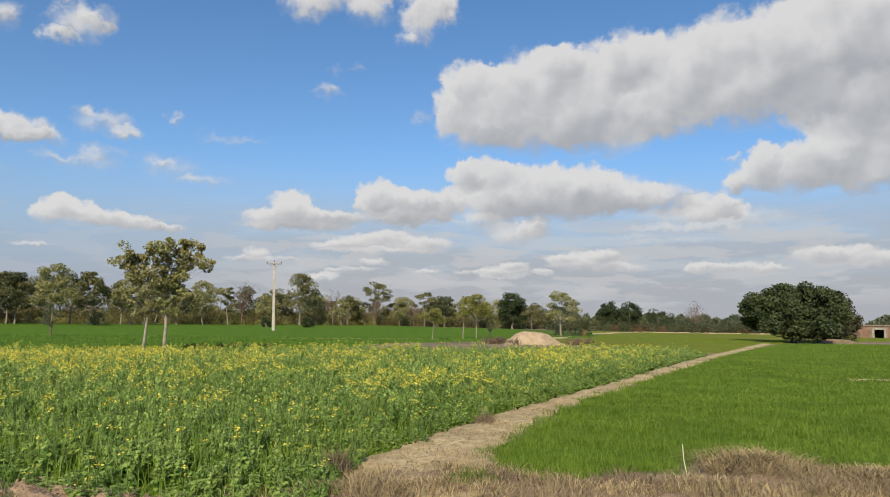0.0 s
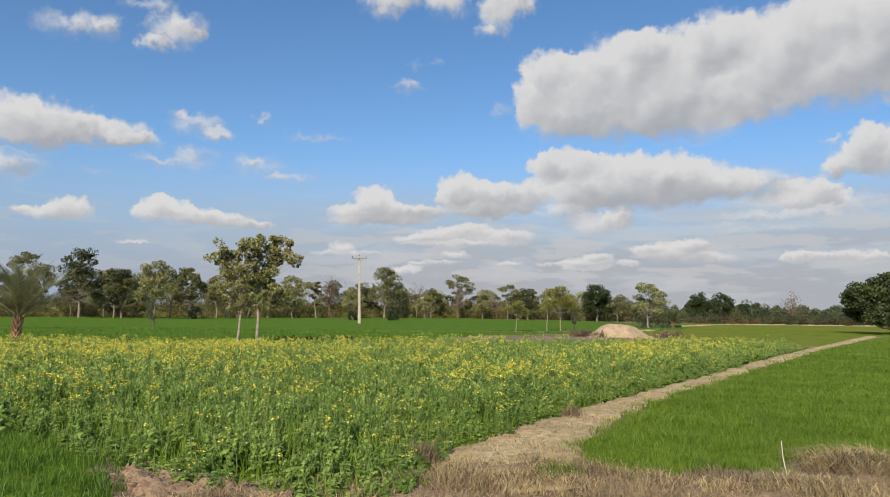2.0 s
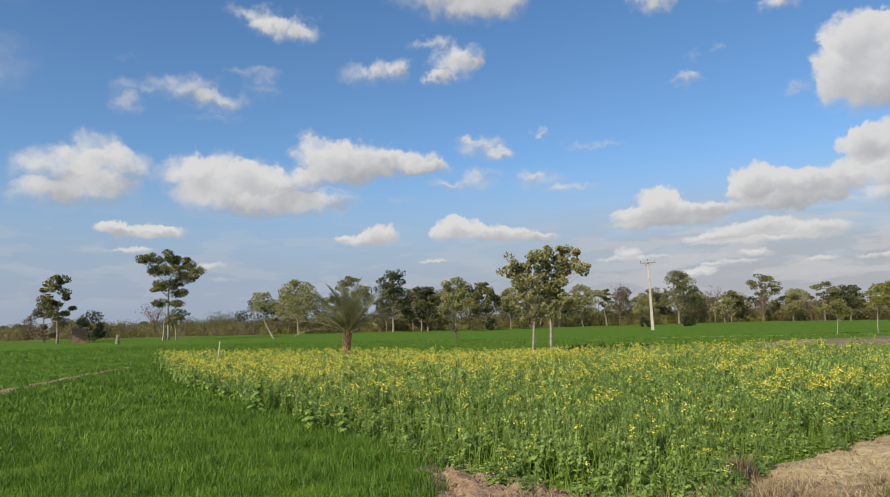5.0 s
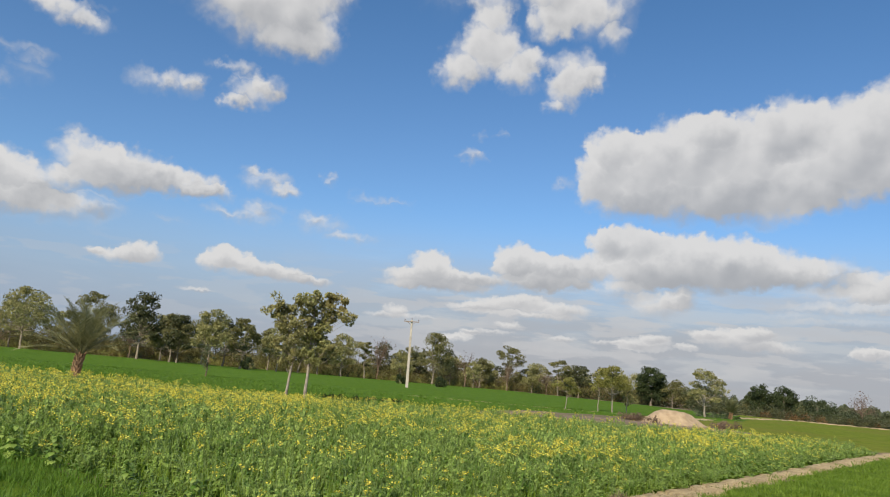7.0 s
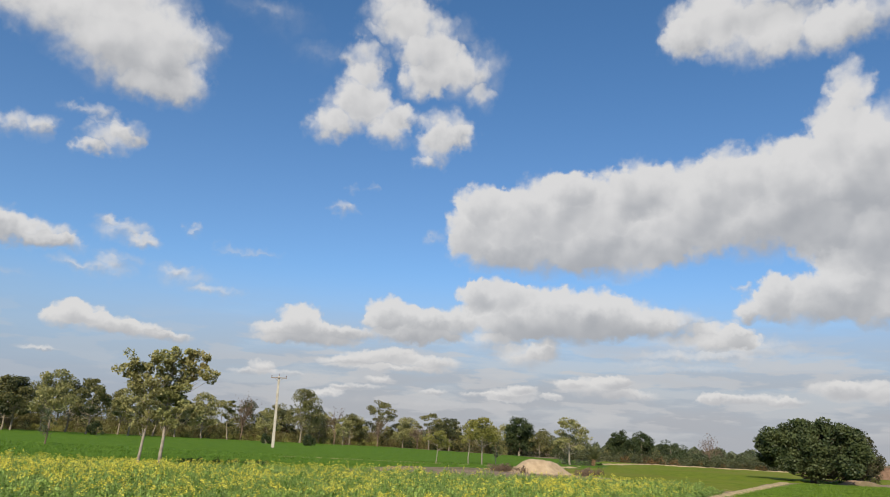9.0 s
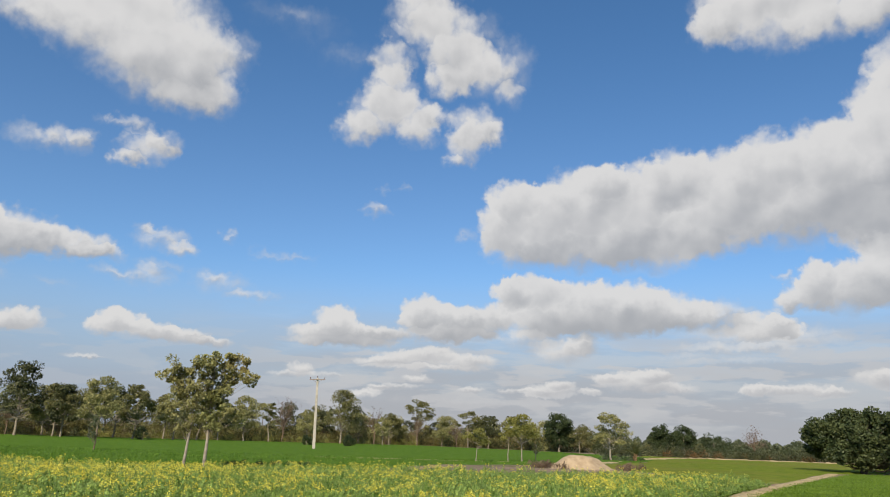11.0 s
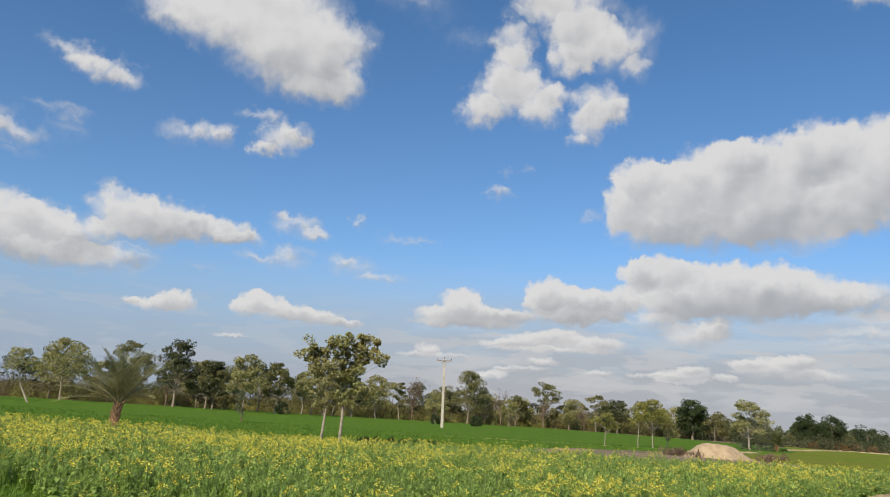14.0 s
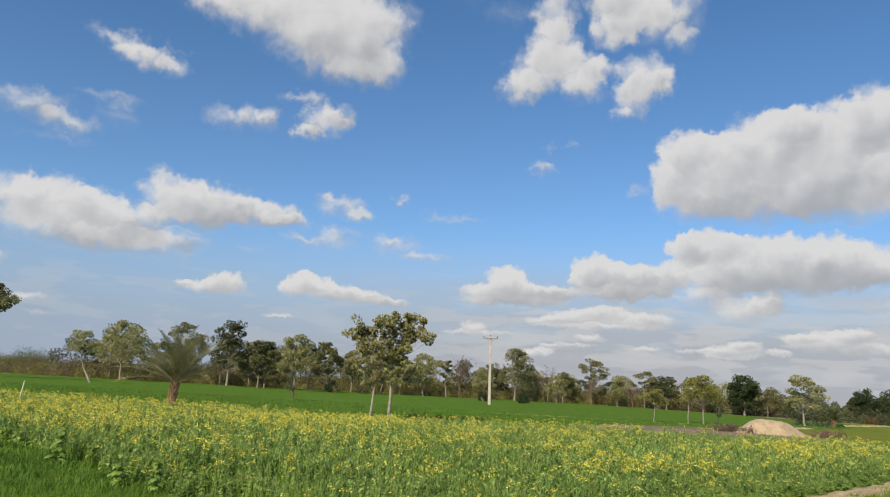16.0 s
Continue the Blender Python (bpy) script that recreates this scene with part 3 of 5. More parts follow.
VERGE = [(-2.0, 6.5), (-0.8, 6.9), (0.4, 7.0), (1.0, 7.6), (2.2, 7.8), (2.9, 7.1), (3.8, 6.5), (4.7, 6.8), (5.7, 7.0), (7.0, 6.4), (22.0, 6.0), (22.0, 2.0), (2.0, 2.6), (-1.6, 3.0)]

# ---- ground ----
rings = np.concatenate([np.linspace(0, 40, 60), np.geomspace(41, 4000, 50)])
spokes = 144
ang = np.arange(spokes) * 2 * np.pi / spokes
gx, gy = rings[:, None] * np.cos(ang), rings[:, None] * np.sin(ang)
gz = np.where(rings[:, None] < 150, 0.035 * waves(gx, gy, 3, 6.0), 0.0) - 0.03
gi = np.arange(len(rings) - 1)[:, None] * spokes
gj = np.arange(spokes)[None]
put("ground", mesh_of("ground", np.stack([gx, gy, gz], -1).reshape(-1, 3),
                      np.stack([gi + gj, gi + spokes + gj, gi + spokes + (gj + 1) % spokes, gi + (gj + 1) % spokes], -1).reshape(-1, 4), None, [M_SOIL], smooth=True),
    label="bare brown farm soil under and between the fields", category="ground", kind="structure")


def sheet(name, poly, step, height, rough, seed, mat, label, category, thick=0.12):
    """A field's uneven cover over a polygon, with a skirt down to the soil."""
    p = np.array(poly)
    lo, hi = p.min(0), p.max(0)
    nx, ny = int((hi[0] - lo[0]) / step) + 2, int((hi[1] - lo[1]) / step) + 2
    x = lo[0] + np.arange(nx) * step
    y = lo[1] + np.arange(ny) * step
    X, Y = np.meshgrid(x, y)
    ok = inside(X.ravel(), Y.ravel(), poly).reshape(X.shape)
    cell = ok[:-1, :-1] | ok[1:, :-1] | ok[:-1, 1:] | ok[1:, 1:]
    rng = np.random.default_rng(seed)
    Z = height + rough * waves(X, Y, seed, step * 7) + rng.normal(size=X.shape) * rough * 0.35
    Z = np.where(ok, Z, -thick)
    idx = np.arange(X.size).reshape(X.shape)
    q = np.stack([idx[:-1, :-1], idx[:-1, 1:], idx[1:, 1:], idx[1:, :-1]], -1)[cell]
    used = np.unique(q)
    remap = np.zeros(X.size, int)
    remap[used] = np.arange(len(used))
    v = np.stack([X, Y, Z], -1).reshape(-1, 3)[used]
    return put(name, mesh_of(name, v, remap[q], None, [mat], smooth=True), label=label, category=category, kind="structure")


sheet("track", TRACK, 0.16, 0.045, 0.02, 11, M_TRACK, "narrow trodden footpath of dry straw between two fields", "path")
sheet("verge", VERGE, 0.14, 0.05, 0.03, 12, M_EARTH, "dry earth verge with withered grass beside the fields", "verge")
sheet("wheat_bed_right", WHEAT_RIGHT, 0.5, 0.03, 0.015, 13, M_TURF, "green undergrowth of a young wheat field", "field")
sheet("wheat_bed_left", WHEAT_LEFT, 0.3, 0.03, 0.015, 14, M_TURF, "green undergrowth of a young wheat field beside the mustard", "field")
sheet("mustard_bed", MUSTARD, 0.4, 0.02, 0.02, 15, M_TURF, "shaded soil and low weeds under the mustard crop", "field")
BROKEN = [(-2.35, 7.75), (-1.85, 7.4), (-1.25, 6.95), (-0.6, 6.4), (-0.3, 6.0), (-1.2, 5.8), (-1.7, 6.3), (-2.1, 7.0)]
sheet("broken_soil", BROKEN, 0.05, 0.075, 0.05, 18, M_EARTH, "rough ridge of broken dry soil at the field corner", "soil")
sheet("far_wheat_field", FAR_WHEAT, 1.6, 0.06, 0.025, 16, M_FAR, "broad dark green wheat field before the tree row", "field", 0.05)
sheet("ripening_field", OLD_FIELD, 1.0, 0.10, 0.04, 17, M_OLD, "yellowish green field behind the mustard", "field", 0.05)


def bund(name, path, width, height, mat, seed, label):
    """A low earth bank along a line."""
    rng = np.random.default_rng(seed)
    pts = []
    for (x0, y0), (x1, y1) in zip(path[:-1], path[1:]):
        n = max(2, int(math.hypot(x1 - x0, y1 - y0) / 0.6))
        for k in range(n):
            pts.append((x0 + (x1 - x0) * k / n, y0 + (y1 - y0) * k / n))
    pts = np.array(pts + [path[-1]])
    d = np.gradient(pts, axis=0)
    d /= np.linalg.norm(d, axis=1, keepdims=True)
    nrm = np.stack([-d[:, 1], d[:, 0]], 1)
    prof = np.array([(-1, -0.1), (-0.6, 0.55), (-0.2, 1.0), (0.25, 0.95), (0.65, 0.5), (1, -0.1)])
    wv = width / 2 * (1 + 0.35 * rng.uniform(-1, 1, (len(pts), 1)))
    hv = height * (1 + 0.45 * rng.uniform(-1, 1, (len(pts), 6)))
    v = np.concatenate([pts[:, None] + nrm[:, None] * (prof[None, :, 0:1] * wv[:, None]), (prof[None, :, 1] * hv)[..., None]], -1)
    i = np.arange(len(pts) - 1)[:, None] * 6
    j = np.arange(5)[None]
    q = np.stack([i + j, i + j + 1, i + 7 + j, i + 6 + j], -1).reshape(-1, 4)
    put(name, mesh_of(name, v.reshape(-1, 3), q, None, [mat], smooth=True), label=label, category="bank", kind="structure")


bund("field_bank_1", [(-21.6, 25.4), (-20.5, 22.5), (-17.0, 14.5)], 0.7, 0.07, M_EARTH, 1, "low dry earth bank between two wheat fields")
bund("field_bank_2", [(0.0, 57.0), (12.0, 58.5), (22.0, 59.5), (32.0, 73.0)], 1.2, 0.07, M_TRACK, 2, "dry grassy bank at the edge of the far wheat")
bund("field_bank_3", [(62.0, 60.0), (80.0, 60.0), (96.0, 60.0)], 0.9, 0.15, M_TRACK, 3, "low earth bank before the far hedge")
STUBBLE = [(-130.0, 128.0), (-105.0, 118.0), (-128.0, 150.0), (-190.0, 220.0), (-230.0, 240.0), (-200.0, 200.0)]
sheet("stubble_field", STUBBLE, 4.0, 0.05, 0.02, 19, M_TRACK, "pale brown stubble field in the distance", "field", 0.05)
bund("field_bank_4", [(17.0, 18.4), (20.0, 17.2), (32.0, 12.0)], 0.9, 0.05, M_TRACK, 4, "low dry bank across the wheat field")
bund("field_bank_5", [(40.0, 86.0), (58.0, 106.0), (80.0, 100.0), (110.0, 80.0)], 1.3, 0.20, M_TRACK, 5, "pale dry strip along the far hedge")

# ---- crops ----


def blades(sh, x, y, h, w, rng, m=0, lean=0.35, z=0.0):
    """Grass blades: each a bent strip that tapers to a point."""
    n = len(x)
    if not n:
        return
    a = rng.uniform(0, 2 * np.pi, n)
    out = np.stack([np.cos(a), np.sin(a), np.zeros(n)], 1)
    b = rng.uniform(0, 2 * np.pi, n)
    side = np.stack([np.cos(b), np.sin(b), np.zeros(n)], 1) * (w * rng.uniform(0.6, 1.3, n))[:, None]
    foot = np.stack([x, y, np.full(n, z)], 1)
    hh = (h * rng.uniform(0.6, 1.25, n))[:, None]
    ln = (lean * rng.uniform(0.2, 1.6, n))[:, None] * hh
    up = np.array([[0, 0, 1.0]])
    mid = foot + up * hh * 0.6 + out * ln * 0.35
    tip = foot + up * hh * (1.0 - 0.3 * ln / np.maximum(hh, 1e-6)) + out * ln
    v = np.stack([foot - side, foot + side, mid + side * 0.8, mid - side * 0.8, tip], 1).reshape(-1, 3)
    k = np.arange(n)[:, None] * 5
    sh.add(v, k + np.array([[0, 1, 2, 3]]), k + np.array([[3, 2, 4]]), m)


def mustard_plant(rng, leaves, stalks, tips, big):
    """One plant about a metre tall before scaling: broad lower leaves, thin stalks, yellow heads."""
    sh = Shape()

    def leaf(p, a, length, width, rise, drop):
        d = np.array([math.cos(a), math.sin(a), 0])
        s = np.array([-math.sin(a), math.cos(a), 0])
        p = np.array(p)
        m1_, m2_ = p + d * length * 0.45 + [0, 0, rise], p + d * length * 0.8 + [0, 0, rise * 0.9 - drop * 0.4]
        tip = p + d * length * 1.05 + [0, 0, rise * 0.5 - drop]
        v = [p - s * width * 0.1, p + s * width * 0.1, m1_ + s * width * 0.4, m1_ - s * width * 0.4, m2_ + s * width * 0.5, m2_ - s * width * 0.5, tip]
        sh.add(v, [[0, 1, 2, 3], [3, 2, 4, 5]], [[5, 4, 6]], 0)

    for k in range(leaves):
        u = rng.uniform(0, 1)
        leaf((0, 0, 0.08 + 0.84 * u), rng.uniform(0, 6.28), big * (1.0 - 0.5 * u) * rng.uniform(0.7, 1.2), big * 0.64 * (1.0 - 0.4 * u), big * rng.uniform(0.1, 0.5), big * rng.uniform(0.1, 0.6))
    for k in range(stalks):
        a, r = rng.uniform(0, 6.28), rng.uniform(0.02, 0.16)
        z0, z1 = rng.uniform(0.1, 0.5), rng.uniform(0.78, 1.08)
        p = np.array([[0, 0, z0], [r * 0.6 * math.cos(a), r * 0.6 * math.sin(a), (z0 + z1) / 2], [r * math.cos(a), r * math.sin(a), z1]])
        sh.tube(p, [0.008, 0.007, 0.005], 3, 1)
        for _ in range(2):
            leaf(p[1] + (p[2] - p[1]) * rng.uniform(0, 0.7), rng.uniform(0, 6.28), big * 0.4, big * 0.16, big * 0.12, big * 0.1)
        if tips:
            n = rng.integers(tips, tips * 2)
            c = p[2] + rng.normal(size=(n, 3)) * [0.034, 0.034, 0.035]
            sh.leaves(c, 0.039, rng, 2, 0.0, 1.0)
    return np.concatenate(sh.v), sh


def crop_of(name, kinds, places, mats, label, category, extra=None):
    """One mesh of many plants: for each kind its shape, and the x, y, height and spread of every plant."""
    rng = np.random.default_rng(77)
    V, Q, QM, T, TM, off = [], [], [], [], [], 0
    for (v, sh), (x, y, h, s) in zip(kinds, places):
        n = len(x)
        if not n:
            continue
        a = rng.uniform(0, 6.28, n)
        lx, ly = rng.normal(size=(2, n)) * 0.09
        c, d = np.cos(a)[:, None], np.sin(a)[:, None]
        px = (v[None, :, 0] * c - v[None, :, 1] * d) * s[:, None]
        py = (v[None, :, 0] * d + v[None, :, 1] * c) * s[:, None]
        pz = v[None, :, 2] * h[:, None]
        P = np.stack([px + lx[:, None] * pz + x[:, None], py + ly[:, None] * pz + y[:, None], pz], -1)
        k = (off + np.arange(n) * len(v))[:, None, None]
        q, t = np.concatenate(sh.q), np.concatenate(sh.t) if sh.t else np.zeros((0, 3), int)
        V.append(P.reshape(-1, 3))
        Q.append((q[None] + k).reshape(-1, 4))
        QM.append(np.tile(np.concatenate(sh.qm), n))
        T.append((t[None] + k).reshape(-1, 3))
        TM.append(np.tile(np.concatenate(sh.tm) if sh.t else np.zeros(0, int), n))
        off += n * len(v)
    if extra is not None:
        V.append(np.concatenate(extra.v))
        Q.append(np.concatenate(extra.q) + off)
        QM.append(np.concatenate(extra.qm))
        T.append(np.concatenate(extra.t) + off)
        TM.append(np.concatenate(extra.tm))
    return put(name, mesh_of(name, np.concatenate(V), np.concatenate(Q), np.concatenate(T), mats, np.concatenate(QM), np.concatenate(TM)),
               label=label, category=category, kind="stuff")


rng = np.random.default_rng(5)
kinds, places = [], []
# distance bands: from, to, plants a square metre, leaves, stalks, heads, leaf length
for near, far, per, nl, ns, tips, big in [(0, 11, 64, 26, 3, 5, 0.12), (11, 17, 54, 19, 3, 5, 0.135), (17, 25, 40, 13, 3, 5, 0.17), (25, 60, 26, 8, 3, 5, 0.22)]:
    x, y = strewn(MUSTARD, per, rng)
    x, y = x + 0.28 * waves(x, y, 23, 1.1), y + 0.22 * waves(x, y, 24, 1.3)
    d = np.hypot(x, y)
    k = (d >= near) & (d < far)
    x, y, d = x[k], y[k], d[k]
    patch = waves(x, y, 21, 5.5)
    bloom = np.interp(d, [8, 13, 19, 28, 36], [0.02, 0.05, 0.13, 0.24, 0.32]) + 0.3 * np.clip(patch, -0.3, 1) * np.clip((d - 9) / 9, 0, 1) - 0.015 * (x + 2) * np.clip((d - 10) / 8, 0, 1)
    for fx, fy, fr in ((3.1, 14.3, 1.0), (2.0, 13.2, 0.7), (-13.0, 21.0, 1.4), (12.0, 24.0, 2.6), (16.0, 28.0, 2.4), (0.1, 8.0, 0.25), (8.5, 22.0, 1.5), (-4.0, 24.0, 2.0)):
        bloom = bloom + 0.45 * np.exp(-((x - fx) ** 2 + (y - fy) ** 2) / fr ** 2)
    flowering = rng.uniform(0, 1, len(x)) < np.clip(bloom, 0.03, 0.85)
    h = (0.40 + 0.10 * np.clip((d - 7.5) / 9, 0, 1) - 0.12 * np.clip((d - 22) / 8, 0, 1) * np.exp(-((x + 5.5) / 6.0) ** 2)) * rng.uniform(0.75, 1.12, len(x)) * (1 + 0.10 * waves(x, y, 22, 3.0))
    h = np.where(flowering, h * 1.2, h)
    # lower plants along the near edge and the path
    h = h * np.clip(0.42 + 0.58 * near_line(x, y, NEAR_EDGE[3:] + TRACK_EDGE) / 1.1, 0.42, 1.0)
    s = 0.62 * rng.uniform(0.8, 1.25, len(x))
    which = rng.integers(0, 3, len(x))
    for f in (False, True):
        for w in range(3):
            kinds.append(mustard_plant(np.random.default_rng(100 + w + 10 * nl + f), nl, ns if f else 2, tips if f else 0, big))
            sel = (which == w) & (flowering == f)
            places.append((x[sel], y[sel], h[sel], s[sel]))
under = Shape()
x, y = strewn(MUSTARD, 210, rng)
d = np.hypot(x, y)
k = rng.uniform(0, 1, len(x)) < np.clip(1.5 - d / 12, 0.02, 1)
x, y, d = x[k], y[k], d[k]
blades(under, x, y, (0.40 + 0.08 * waves(x, y, 31, 2.0)) * np.clip(0.4 + 0.6 * near_line(x, y, NEAR_EDGE[3:] + TRACK_EDGE), 0.4, 1.0), np.full(len(x), 0.006), rng, 3, 0.4)
crop_of("mustard_crop", kinds, places, [M_LEAF, M_STEM, M_FLOWER, M_BLADE], "leafy green mustard crop with scattered yellow flower heads", "mustard", under)


def wheat(name, poly, bands, height, seed, label, mat=M_BLADE):
    rng = np.random.default_rng(seed)
    sh = Shape()
    for near, far, per, width in bands:
        x, y = strewn(poly, per, rng)
        x, y = x + 0.30 * waves(x, y, seed + 2, 1.2) + rng.normal(size=len(x)) * 0.08, y + 0.30 * waves(x, y, seed + 3, 1.4) + rng.normal(size=len(x)) * 0.08
        d = np.hypot(x, y)
        k = (d >= near) & (d < far) & (np.abs(np.arctan2(x, y)) < 1.05)
        x, y, d = x[k], y[k], d[k]
        tuft = waves(x, y, seed + 1, 1.3)
        blades(sh, x, y, height * (1 + 0.14 * tuft), np.full(len(x), width), rng, 0, 0.6)
    return put(name, sh.mesh(name, [mat]), label=label, category="wheat", kind="stuff")


def clip(poly, x0, x1, y0, y1):
    return [(min(max(x, x0), x1), min(max(y, y0), y1)) for x, y in poly]


wheat("wheat_crop", clip(WHEAT_RIGHT, 0, 56, 6, 56), [(0, 11, 1700, 0.0033), (11, 16, 1100, 0.0042), (16, 24, 500, 0.006), (24, 40, 190, 0.010), (40, 75, 70, 0.017)], 0.11, 41, "dense short green wheat growing beside the footpath")
wheat("wheat_crop", WHEAT_LEFT, [(0, 11, 1000, 0.0038), (11, 16, 520, 0.006), (16, 40, 200, 0.012)], 0.16, 42, "dense dark green wheat growing beside the mustard", M_DEEP)
wheat("wheat_crop", clip(FAR_WHEAT, -60, 30, 14, 62), [(15, 45, 95, 0.012), (45, 75, 28, 0.026)], 0.16, 43, "wide green wheat field in front of the trees", M_DEEP)

# ---- dry grass of the verge and the track ----
rng = np.random.default_rng(9)
sh = Shape()
x, y = strewn(clip(VERGE, -2, 14, 4.5, 9), 1250, rng)
tuft = waves(x, y, 51, 1.5)
k = rng.uniform(0, 1, len(x)) < np.clip(0.65 + 0.7 * tuft + 0.25 * (x > 2.5), 0.25, 1)
x, y, tuft = x[k], y[k], tuft[k]
wilt = (rng.uniform(0, 1, len(x)) < 0.25).astype(int)
for k in (0, 1):
    g = wilt == k
    blades(sh, x[g], y[g], np.clip(0.13 + 0.09 * tuft[g], 0.05, 0.4), np.full(g.sum(), 0.0032), rng, k, 1.45 - 0.5 * k, 0.03)
x, y = strewn(clip(VERGE, -2, 14, 4.5, 9), 60, rng)
blades(sh, x, y, np.full(len(x), 0.10), np.full(len(x), 0.0045), rng, 2, 0.6)
put("dry_verge_grass", sh.mesh("dry_verge_grass", [M_STRAW, M_DULL, M_BLADE]), label="matted straw-coloured dry grass on the field verge", category="dry grass", kind="stuff")
sh = Shape()
x, y = strewn(clip(TRACK, 0, 24, 6, 36), 520, rng)
k = rng.uniform(0, 1, len(x)) < np.clip(1.6 - np.hypot(x, y) / 12, 0.12, 1)
x, y = x[k], y[k]
blades(sh, x, y, np.full(len(x), 0.055), np.full(len(x), 0.005), rng, 0, 1.8, 0.03)
put("path_straw", sh.mesh("path_straw", [M_STRAW]), label="flattened straw and dead grass on the footpath", category="straw", kind="stuff")


def tussock(x, y, r, h, n, mat, seed, label, name="grass_tussock", lean=1.0):
    g = np.random.default_rng(seed)
    s = Shape()
    a, q = g.uniform(0, 6.28, n), r * np.sqrt(g.uniform(0, 1, n))
    px, py = q * np.cos(a), q * np.sin(a)
    blades(s, px, py, h * (1 - 0.55 * q / r), np.full(n, 0.0045), g, 0, lean, 0.02)
    put(name, s.mesh(name, [mat]), at=(x, y, 0.0), label=label, category="grass tussock")


tussock(5.35, 7.1, 0.62, 0.36, 1500, M_STRAW, 1, "large matted tussock of straw-coloured dry grass", lean=1.9)
tussock(6.4, 6.3, 0.6, 0.24, 1000, M_STRAW, 2, "low matted tussock of dry grass", lean=2.0)
tussock(8.4, 6.2, 0.7, 0.26, 1000, M_STRAW, 3, "low matted tussock of dry grass", lean=2.0)
tussock(3.5, 6.6, 0.4, 0.24, 420, M_DULL, 4, "withered grey-brown grass tussock", lean=0.7)
tussock(2.3, 6.9, 0.4, 0.22, 380, M_DULL, 5, "withered grey-brown grass tussock", lean=0.7)
tussock(2.0, 7.0, 0.26, 0.24, 240, M_BLADE, 6, "green grass tussock on the dry verge", lean=0.7)
tussock(1.5, 6.7, 0.5, 0.2, 400, M_STRAW, 7, "flattened straw-coloured grass tussock")
tussock(4.3, 6.1, 0.6, 0.22, 600, M_STRAW, 8, "low matted tussock of dry grass")
tussock(0.72, 7.75, 0.17, 0.36, 260, M_DULL, 9, "withered brown weed at the corner of the mustard", "withered_weed", 0.5)
tussock(3.35, 11.0, 0.16, 0.28, 180, M_DULL, 10, "withered brown weed at the edge of the mustard", "withered_weed", 0.5)


def big_weed(x, y, r, h, n, seed):
    """A broad-leaved pale weed."""
    g = np.random.default_rng(seed)
    v, s = mustard_plant(g, n, 3, 0, 0.21)
    me = mesh_of("broadleaf_weed", v * [r, r, h], np.concatenate(s.q), np.concatenate(s.t), [M_LEAF, M_STEM], np.concatenate(s.qm), np.concatenate(s.tm))
    put("broadleaf_weed", me, at=(x, y, 0), label="pale broad-leaved weed at the edge of the mustard", category="weed")


for i, (x, y, r, h) in enumerate([(-5.3, 10.3, 0.8, 0.5), (-4.6, 10.0, 0.75, 0.46), (-7.4, 12.2, 0.9, 0.62), (-1.3, 7.5, 0.6, 0.34), (-0.2, 7.4, 0.6, 0.34), (-3.2, 8.9, 0.6, 0.36), (-2.2, 8.2, 0.6, 0.34)]):
    big_weed(x, y, r, h, 46, 60 + i)


def clod(x, y, r, seed):
    """A lump of broken soil."""
    bm = bmesh.new()
    bmesh.ops.create_icosphere(bm, subdivisions=1, radius=r)
    for v in bm.verts:
        n = noise.noise(v.co * (2.2 / r) * 0.5 + Vector((seed, 0, 0)))
        v.co = v.co * (1 + 0.9 * n)
        v.co.z = v.co.z * 0.55
    me = bpy.data.meshes.new("soil_clod")
    bm.to_mesh(me)
    bm.free()
    me.materials.append(M_EARTH)
    put("soil_clod", me, at=(x, y, r * 0.15 + 0.06), label="lump of dry broken brown soil", category="soil clod", group="clods at the field corner")


rng = np.random.default_rng(12)
for i in range(46):
    u = rng.uniform(0, 1)
    clod(-2.2 + 1.65 * u + rng.normal() * 0.12, 7.4 - 0.95 * u + rng.normal() * 0.16, rng.uniform(0.018, 0.055), i)

# ---- trees ----


